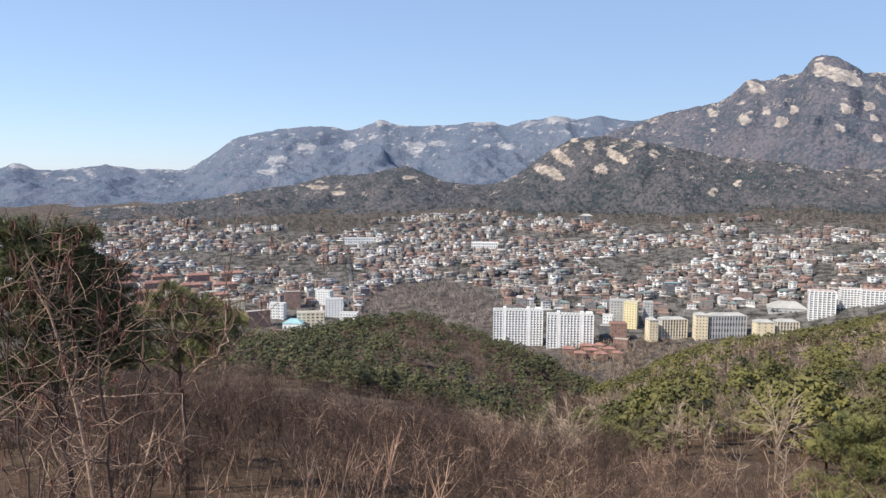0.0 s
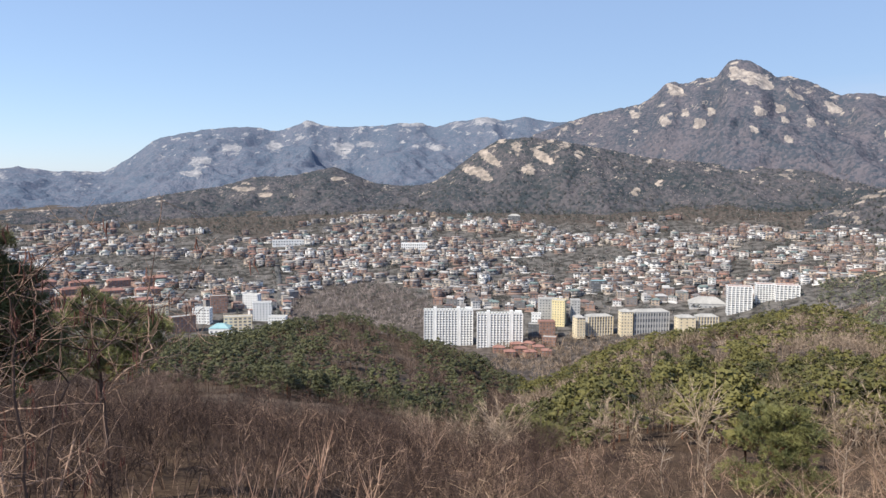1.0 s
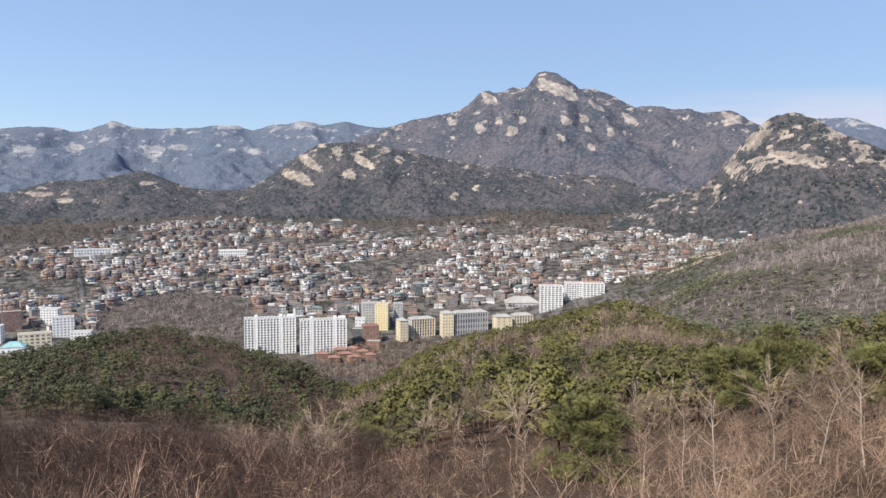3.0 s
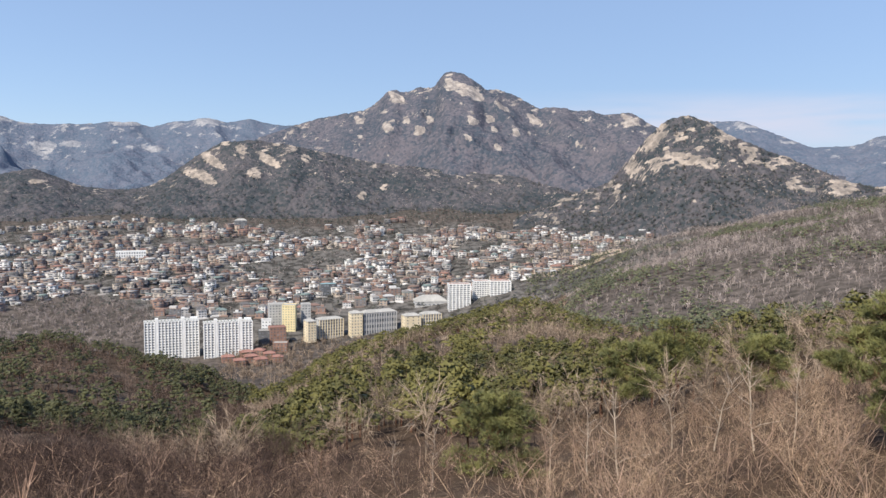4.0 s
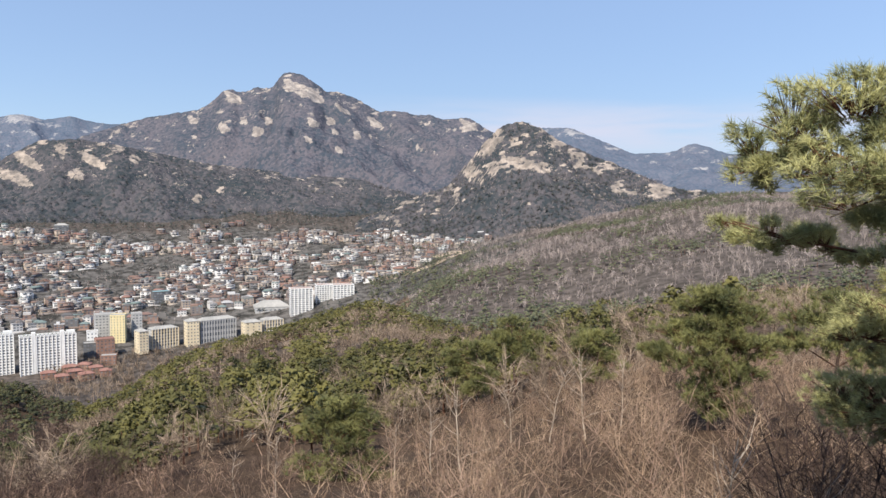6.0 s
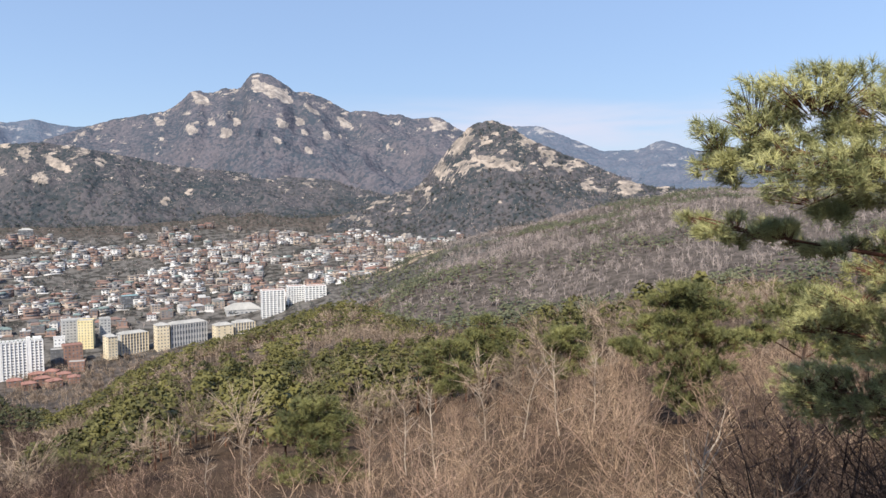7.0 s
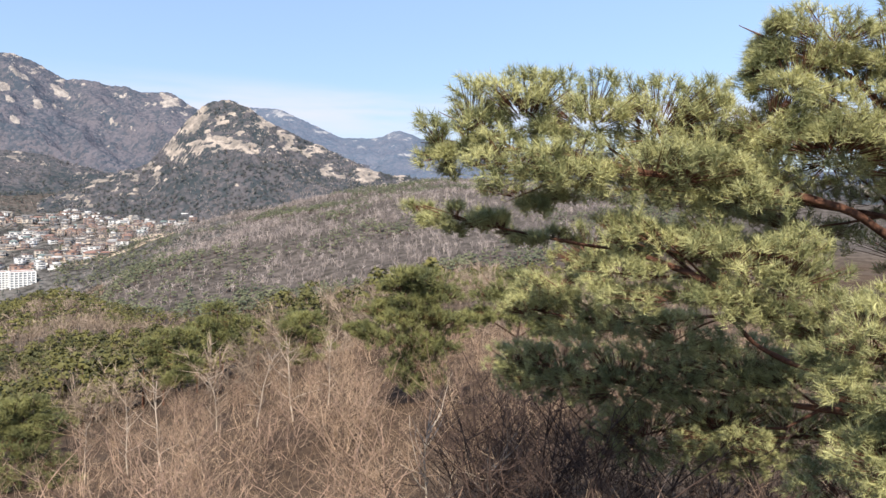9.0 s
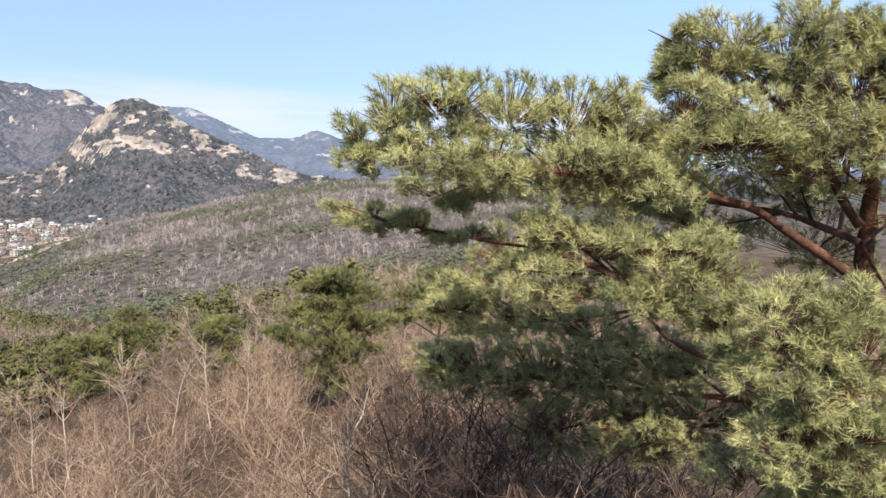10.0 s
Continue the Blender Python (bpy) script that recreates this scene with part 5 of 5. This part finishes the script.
def big_pine():
    tree = new("pine_tree")
    trunk = Bundle()
    path = [spot(*p) for p in TRUNK]
    foot = path[0] + (path[0] - path[1]) * 0.9
    foot[2] = float(land(foot[0], foot[1])) - 0.4
    line = np.array([foot] + path)
    line = np.concatenate([np.linspace(a, b, 5, endpoint=False) for a, b in zip(line, line[1:])] + [line[-1:]])
    line[1:-1] += np.random.default_rng(3).normal(0, 0.02, (len(line) - 2, 3))
    trunk.add(line, np.linspace(0.19, 0.06, len(line)), 14)
    trunk.part("trunk", M["bark"], tree)
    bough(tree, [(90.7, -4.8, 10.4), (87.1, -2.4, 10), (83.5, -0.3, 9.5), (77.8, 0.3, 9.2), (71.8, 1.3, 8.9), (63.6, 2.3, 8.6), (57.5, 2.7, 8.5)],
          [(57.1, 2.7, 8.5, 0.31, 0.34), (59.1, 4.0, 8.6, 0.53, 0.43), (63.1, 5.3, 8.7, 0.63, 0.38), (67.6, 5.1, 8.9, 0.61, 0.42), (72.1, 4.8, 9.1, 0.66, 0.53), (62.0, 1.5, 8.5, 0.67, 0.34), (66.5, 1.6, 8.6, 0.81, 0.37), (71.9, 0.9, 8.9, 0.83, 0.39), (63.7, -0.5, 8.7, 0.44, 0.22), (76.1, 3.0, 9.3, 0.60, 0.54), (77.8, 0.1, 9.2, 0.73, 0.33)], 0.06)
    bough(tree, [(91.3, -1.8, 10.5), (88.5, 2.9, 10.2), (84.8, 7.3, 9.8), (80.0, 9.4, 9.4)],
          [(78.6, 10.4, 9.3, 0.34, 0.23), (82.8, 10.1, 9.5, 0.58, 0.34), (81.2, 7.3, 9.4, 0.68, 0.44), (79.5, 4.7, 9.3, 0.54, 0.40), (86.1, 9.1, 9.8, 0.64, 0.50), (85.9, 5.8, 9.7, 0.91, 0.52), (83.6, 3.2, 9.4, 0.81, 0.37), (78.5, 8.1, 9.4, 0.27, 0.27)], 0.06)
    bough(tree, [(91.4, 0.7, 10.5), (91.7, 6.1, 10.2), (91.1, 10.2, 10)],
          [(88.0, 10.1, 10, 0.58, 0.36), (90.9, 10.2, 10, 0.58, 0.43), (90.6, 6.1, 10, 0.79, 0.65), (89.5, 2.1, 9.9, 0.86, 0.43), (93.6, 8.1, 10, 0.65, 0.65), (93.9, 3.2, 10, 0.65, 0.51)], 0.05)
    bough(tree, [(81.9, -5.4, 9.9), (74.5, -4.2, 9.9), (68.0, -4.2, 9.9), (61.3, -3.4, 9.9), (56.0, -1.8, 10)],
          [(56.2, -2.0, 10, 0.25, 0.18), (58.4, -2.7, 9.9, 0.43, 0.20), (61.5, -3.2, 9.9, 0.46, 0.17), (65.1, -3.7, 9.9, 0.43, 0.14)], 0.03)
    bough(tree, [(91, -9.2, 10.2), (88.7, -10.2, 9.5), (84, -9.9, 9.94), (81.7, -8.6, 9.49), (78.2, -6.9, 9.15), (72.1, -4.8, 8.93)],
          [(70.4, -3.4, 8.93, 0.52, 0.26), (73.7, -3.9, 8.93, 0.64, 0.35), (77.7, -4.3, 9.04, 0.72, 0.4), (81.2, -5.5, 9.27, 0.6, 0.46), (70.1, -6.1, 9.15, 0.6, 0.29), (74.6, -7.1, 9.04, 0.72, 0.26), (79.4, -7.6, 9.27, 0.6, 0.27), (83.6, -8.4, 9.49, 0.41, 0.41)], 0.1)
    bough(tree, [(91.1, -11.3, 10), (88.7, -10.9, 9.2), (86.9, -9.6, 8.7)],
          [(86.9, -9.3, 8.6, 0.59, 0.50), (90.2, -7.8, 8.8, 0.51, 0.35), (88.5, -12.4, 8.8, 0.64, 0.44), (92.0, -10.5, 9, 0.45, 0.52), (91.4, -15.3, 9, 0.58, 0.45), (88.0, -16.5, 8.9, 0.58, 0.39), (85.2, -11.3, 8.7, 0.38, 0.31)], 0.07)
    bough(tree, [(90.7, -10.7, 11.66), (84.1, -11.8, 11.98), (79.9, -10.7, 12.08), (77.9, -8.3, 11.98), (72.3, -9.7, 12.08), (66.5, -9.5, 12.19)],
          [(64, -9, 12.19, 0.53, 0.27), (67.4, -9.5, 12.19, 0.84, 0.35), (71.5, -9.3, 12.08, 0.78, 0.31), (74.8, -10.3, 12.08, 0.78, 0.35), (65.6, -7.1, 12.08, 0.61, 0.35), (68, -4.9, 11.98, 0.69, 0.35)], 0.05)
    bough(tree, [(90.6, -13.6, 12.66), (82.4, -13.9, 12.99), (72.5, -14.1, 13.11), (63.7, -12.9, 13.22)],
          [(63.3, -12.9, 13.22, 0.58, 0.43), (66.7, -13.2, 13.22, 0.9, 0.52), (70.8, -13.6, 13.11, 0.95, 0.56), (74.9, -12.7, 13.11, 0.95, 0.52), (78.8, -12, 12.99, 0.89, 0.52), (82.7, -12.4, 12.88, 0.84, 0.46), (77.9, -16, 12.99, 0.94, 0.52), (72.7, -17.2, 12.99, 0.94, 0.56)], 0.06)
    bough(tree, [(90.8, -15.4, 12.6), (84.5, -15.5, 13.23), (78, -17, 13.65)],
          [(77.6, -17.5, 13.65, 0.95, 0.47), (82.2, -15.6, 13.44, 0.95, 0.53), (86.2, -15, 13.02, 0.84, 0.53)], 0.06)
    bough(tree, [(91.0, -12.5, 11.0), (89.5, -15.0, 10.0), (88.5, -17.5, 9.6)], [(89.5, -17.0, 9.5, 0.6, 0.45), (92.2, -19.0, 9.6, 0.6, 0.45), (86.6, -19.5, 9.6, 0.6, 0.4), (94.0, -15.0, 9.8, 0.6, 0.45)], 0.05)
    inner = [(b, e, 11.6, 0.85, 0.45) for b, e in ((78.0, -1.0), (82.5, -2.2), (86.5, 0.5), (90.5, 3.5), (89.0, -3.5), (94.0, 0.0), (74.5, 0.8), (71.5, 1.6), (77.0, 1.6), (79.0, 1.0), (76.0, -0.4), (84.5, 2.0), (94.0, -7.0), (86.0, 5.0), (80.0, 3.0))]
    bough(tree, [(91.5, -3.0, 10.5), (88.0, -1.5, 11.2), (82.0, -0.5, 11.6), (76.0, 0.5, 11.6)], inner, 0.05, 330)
    return tagged(tree, "large red pine with long sunlit needle sprays", "tree")


TRUNK = [(91.2, -14.5, 12.0), (91.2, -10.0, 11.9), (91.8, -5.0, 11.8), (91.8, -1.0, 11.6), (91.8, 3.4, 11.0), (91.4, 8.2, 10.4)]
big_pine()


def small_pine(pads, label, needle, count, needles, length, width, lean=0.0, skirt=0):
    """A pine further down the slope: a stem up through its cushions of foliage."""
    tree = new("pine_tree")
    rng = np.random.default_rng(len(pads) * 7 + int(abs(pads[0][0]) * 10))
    pads = list(pads) + [(b, e - (1.4 + 0.5 * k) * size / 0.5 * 40 / r * 0.8, r, w * 0.9, size) for k in range(skirt) for b, e, r, w, size in pads[1:]]
    spots = np.array([spot(*p[:3]) for p in pads])
    top = spots[np.argmax(spots[:, 2])]
    middle = spots.mean(0)
    foot = np.array((middle[0] + lean, middle[1], 0.0))
    foot[2] = float(land(foot[0], foot[1])) - 0.3
    line = np.linspace(foot, top, 9)
    line[1:-1, :2] += (middle - (foot + top) / 2)[:2] * np.sin(np.linspace(0, np.pi, 9))[1:-1, None] * 0.6
    h = top[2] - foot[2]
    trunk = Bundle()
    trunk.add(line, np.linspace(0.016 * h, 0.005 * h, 9), 8)
    trunk.part("trunk", M["twig_dark"], tree)
    for pad in pads:
        c = spot(*pad[:3])
        root = line[min(8, max(1, np.argmin(np.abs(line[:, 2] - c[2])) - 1))]
        spray(rng, tree, pad, root, count, needles, length, width, "bark", needle, 1.25, 0.42, 1.0)
    return tagged(tree, label, "tree", "pines on the near slope")


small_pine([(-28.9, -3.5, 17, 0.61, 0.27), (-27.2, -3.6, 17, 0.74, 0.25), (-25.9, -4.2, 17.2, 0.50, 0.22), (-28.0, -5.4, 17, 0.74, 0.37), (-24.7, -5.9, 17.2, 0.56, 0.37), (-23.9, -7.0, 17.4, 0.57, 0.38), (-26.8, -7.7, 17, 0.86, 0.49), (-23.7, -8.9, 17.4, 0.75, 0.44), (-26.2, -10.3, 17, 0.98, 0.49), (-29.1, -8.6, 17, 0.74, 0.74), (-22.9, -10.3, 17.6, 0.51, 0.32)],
           "dark green pine with shade-toned needles standing above bare brush", "needle_dark", 150, 30, 0.15, 0.013, 0.0, 1)
small_pine([(-19.4, -8.3, 26, 0.66, 0.34), (-17.7, -9.0, 26, 0.84, 0.38), (-20.5, -9.5, 26, 0.94, 0.41), (-18.3, -10.8, 26, 1.13, 0.47), (-15.6, -9.9, 26.5, 0.67, 0.29), (-21.6, -11.0, 26, 0.94, 0.41), (-16.0, -11.3, 26, 0.94, 0.38), (-19.5, -12.1, 26, 1.31, 0.41)],
           "yellow-green pine top above brown brush", "needle_mid", 150, 26, 0.2, 0.017)
small_pine([(55.9, -6.9, 33, 1.19, 0.43), (54.4, -8.0, 33, 1.07, 0.43), (57.3, -8.2, 33, 1.07, 0.48), (53.2, -9.6, 33, 1.07, 0.43), (55.6, -9.9, 32.6, 1.29, 0.52), (57.9, -10.4, 33, 1.07, 0.48), (54.5, -11.5, 32.6, 1.29, 0.52), (57.0, -12.2, 32.8, 1.07, 0.52), (55.1, -13.4, 32.8, 1.07, 0.52), (56.1, -14.7, 33, 0.83, 0.43), (51.9, -10.9, 33, 0.60, 0.24)],
           "layered green pine on the open brown slope", "needle_mid", 230, 26, 0.24, 0.022)
small_pine([(29.1, -15.3, 38, 0.96, 0.41), (28.1, -16.2, 38, 1.10, 0.44), (30.2, -16.5, 38, 1.10, 0.44), (27.7, -17.6, 37.6, 1.36, 0.54), (30.1, -17.9, 37.6, 1.22, 0.54), (28.9, -19.0, 37.6, 1.49, 0.54), (30.5, -20.1, 38, 1.23, 0.60), (27.2, -19.5, 38, 1.23, 0.55), (29.3, -20.9, 38, 1.37, 0.55)],
           "low green pine half hidden in tan brush", "needle_mid", 142, 26, 0.26, 0.024)
small_pine([(61.5, -7.8, 29, 1.15, 0.38), (63.6, -7.1, 29, 1.15, 0.42), (62.6, -9.1, 29, 1.26, 0.42), (65.3, -8.2, 29, 1.26, 0.52), (60.5, -9.6, 29, 0.63, 0.25), (64.7, -10.1, 29, 1.26, 0.46)],
           "spreading pine behind the large pine's boughs", "needle_mid", 130, 26, 0.24, 0.022)
small_pine([(41.4, -9.7, 60, 1.30, 0.52), (42.6, -10.3, 60, 1.30, 0.52), (40.6, -10.5, 60, 1.08, 0.43), (42.0, -11.2, 60, 1.30, 0.52)],
           "small yellow-green pine among bare trees", "needle_mid", 106, 20, 0.35, 0.036, 0.0, 1)
small_pine([(38.9, -11.2, 55, 1.11, 0.48), (39.7, -12.4, 55, 1.19, 0.56), (37.4, -11.8, 55, 0.99, 0.48), (38.7, -13.4, 55, 1.19, 0.56)],
           "small olive pine beside a pale bare tree", "needle_mid", 106, 20, 0.35, 0.036, 0.0, 1)
small_pine([(47.8, -10.2, 52, 1.05, 0.45), (46.8, -10.6, 52, 0.94, 0.38), (48.4, -11.2, 52, 1.05, 0.45), (47.4, -12.2, 52, 1.05, 0.45)],
           "small yellow-green pine on the slope", "needle_mid", 106, 20, 0.35, 0.036, 0.0, 1)
small_pine([(12.0, -17.5, 70, 1.52, 0.61), (11.2, -18.1, 70, 1.26, 0.51), (13.1, -18.3, 70, 1.26, 0.51), (12.0, -19.1, 70, 1.52, 0.61)],
           "single pine in the hollow between the spurs", "needle_mid", 106, 18, 0.4, 0.042)


# ---- foreground shrubs by the viewpoint ----
M["wand"] = mottled("reddish_young_bark", (0.30, 0.15, 0.10), (0.62, 0.43, 0.31), 20.0, 0.7)
M["pod"] = mottled("dry_red_brown_pods", (0.09, 0.04, 0.033), (0.24, 0.12, 0.09), 12.0, 0.85, per="island")


def wand_clump(tips, label):
    """A clump of long young shoots with short side spurs; tips: bearing, height angle and distance of each."""
    top = new("shoot_clump")
    rng = np.random.default_rng(int(abs(tips[0][0]) * 10) + 2)
    for b, e, r in tips:
        tip = spot(b, e, r)
        foot = spot(b - rng.uniform(1.5, 5.0), e, r)
        foot[2] = float(land(foot[0], foot[1])) - 0.1
        line = np.linspace(foot, tip, 9)
        line[:, 2] += 0.10 * np.sin(np.linspace(0, np.pi, 9))
        line[1:-1] += rng.normal(0, 0.015, (7, 3))
        shoot = Bundle()
        shoot.add(line, np.linspace(0.012, 0.003, 9), 5)
        for _ in range(14):
            t = rng.integers(3, 8)
            way = (tip - foot) / np.linalg.norm(tip - foot) + rng.normal(0, 0.5, 3)
            shoot.add(wander(rng, line[t], way, rng.uniform(0.12, 0.4), 3, 0.15, 0.05), (0.004, 0.003, 0.002, 0.001), 3)
        shoot.part("shoot", M["wand"], top)
    return tagged(top, label, "shrub", "foreground shoots")


wand_clump([(-3.8, -17.4, 7.0), (-4.4, -18.3, 7.1), (-5.1, -19.2, 7.0), (-6.0, -20.3, 6.9)], "reddish young shoots rising from dry brush")
wand_clump([(-0.4, -19.5, 6.5), (-1.0, -20.6, 6.6)], "thin pale shoots rising from dry brush")
wand_clump([(-7.6, -19.0, 6.8), (-9.0, -20.0, 6.8), (-10.1, -19.3, 7.2)], "tan young shoots rising from dry brush")
wand_clump([(-15.7, -18.6, 6.8), (-13.0, -19.5, 6.6), (-17.5, -19.8, 6.5)], "tan leafless shoots near the viewpoint")


def podded_tree(stems, label):
    """A slender leafless tree with hanging dry pods. stems: lists of bearing, height angle, distance from foot to tip."""
    top = new("bare_tree")
    rng = np.random.default_rng(17)
    for k, stem in enumerate(stems):
        pts = np.array([spot(*p) for p in stem])
        line = np.concatenate([np.linspace(a, b, 4, endpoint=False) for a, b in zip(pts, pts[1:])] + [pts[-1:]])
        for _ in range(2):
            line[1:-1] = (line[:-2] + 2 * line[1:-1] + line[2:]) / 4
        line[1:-1] += rng.normal(0, 0.012, (len(line) - 2, 3))
        wood, fine, pods = Bundle(), Bundle(), Bundle()
        thick = 0.017 if k < 2 else 0.010
        wood.add(line, np.linspace(thick, 0.005, len(line)), 6)
        for _ in range(12):
            at = line[rng.integers(2, len(line))]
            ang = rng.uniform(0, 2 * np.pi)
            limb = wander(rng, at, (math.cos(ang), math.sin(ang), rng.uniform(0.1, 1.2)), rng.uniform(0.35, 1.1), 5, 0.2, 0.03)
            wood.add(limb, np.linspace(0.006, 0.002, 6), 4)
            for _ in range(13):
                a = limb[rng.integers(1, 6)]
                twig = wander(rng, a, rng.normal(0, 1, 3) + (0, 0, 0.4), rng.uniform(0.1, 0.4), 3, 0.25)
                fine.add(twig, (0.0028, 0.0022, 0.0018, 0.001), 3)
                if rng.random() < 0.13:
                    for _ in range(rng.integers(2, 6)):
                        p = twig[-1] + rng.normal(0, 0.02, 3)
                        drop = rng.uniform(0.07, 0.15)
                        pods.add([p, p - (0, 0, drop * 0.5) + rng.normal(0, 0.008, 3), p - (0, 0, drop) + rng.normal(0, 0.015, 3)], (0.002, 0.006, 0.0015), 4)
        stem_ob = wood.part("stem", M["twig_dark" if k % 3 else "twig"], top)
        tagged(fine.part("twig_spray", M["twig"], stem_ob), kind="stuff")
        if pods.verts:
            tagged(pods.part("pod_spray", M["pod"], stem_ob, "hanging dry red-brown pods"), kind="stuff")
    return tagged(top, label, "tree")


podded_tree([[(-24.6, -32.0, 6.4), (-24.6, -20.6, 6.5), (-26.3, -12.5, 6.6), (-27.2, -8.0, 6.6), (-28.4, -4.6, 6.6)],
             [(-23.5, -32.0, 6.4), (-23.8, -20.0, 6.3), (-24.6, -13.0, 6.2), (-24.0, -9.0, 6.3), (-24.6, -6.0, 6.3)],
             [(-23.6, -26.0, 6.5), (-22.6, -17.0, 6.6), (-21.3, -12.9, 6.7), (-18.6, -10.4, 6.8), (-16.8, -9.2, 6.9)],
             [(-24.4, -26.0, 6.6), (-21.0, -16.0, 6.8), (-18.0, -12.6, 6.9), (-16.0, -11.2, 7.0)],
             [(-28.0, -32.0, 6.0), (-28.6, -20.0, 6.0), (-29.5, -13.0, 6.0), (-30.0, -7.0, 6.0)],
             [(-29.5, -30.0, 5.6), (-28.0, -18.0, 5.8), (-26.2, -13.5, 6.0), (-24.8, -11.8, 6.1)]],
            "slender leafless tree with dry red-brown pods")
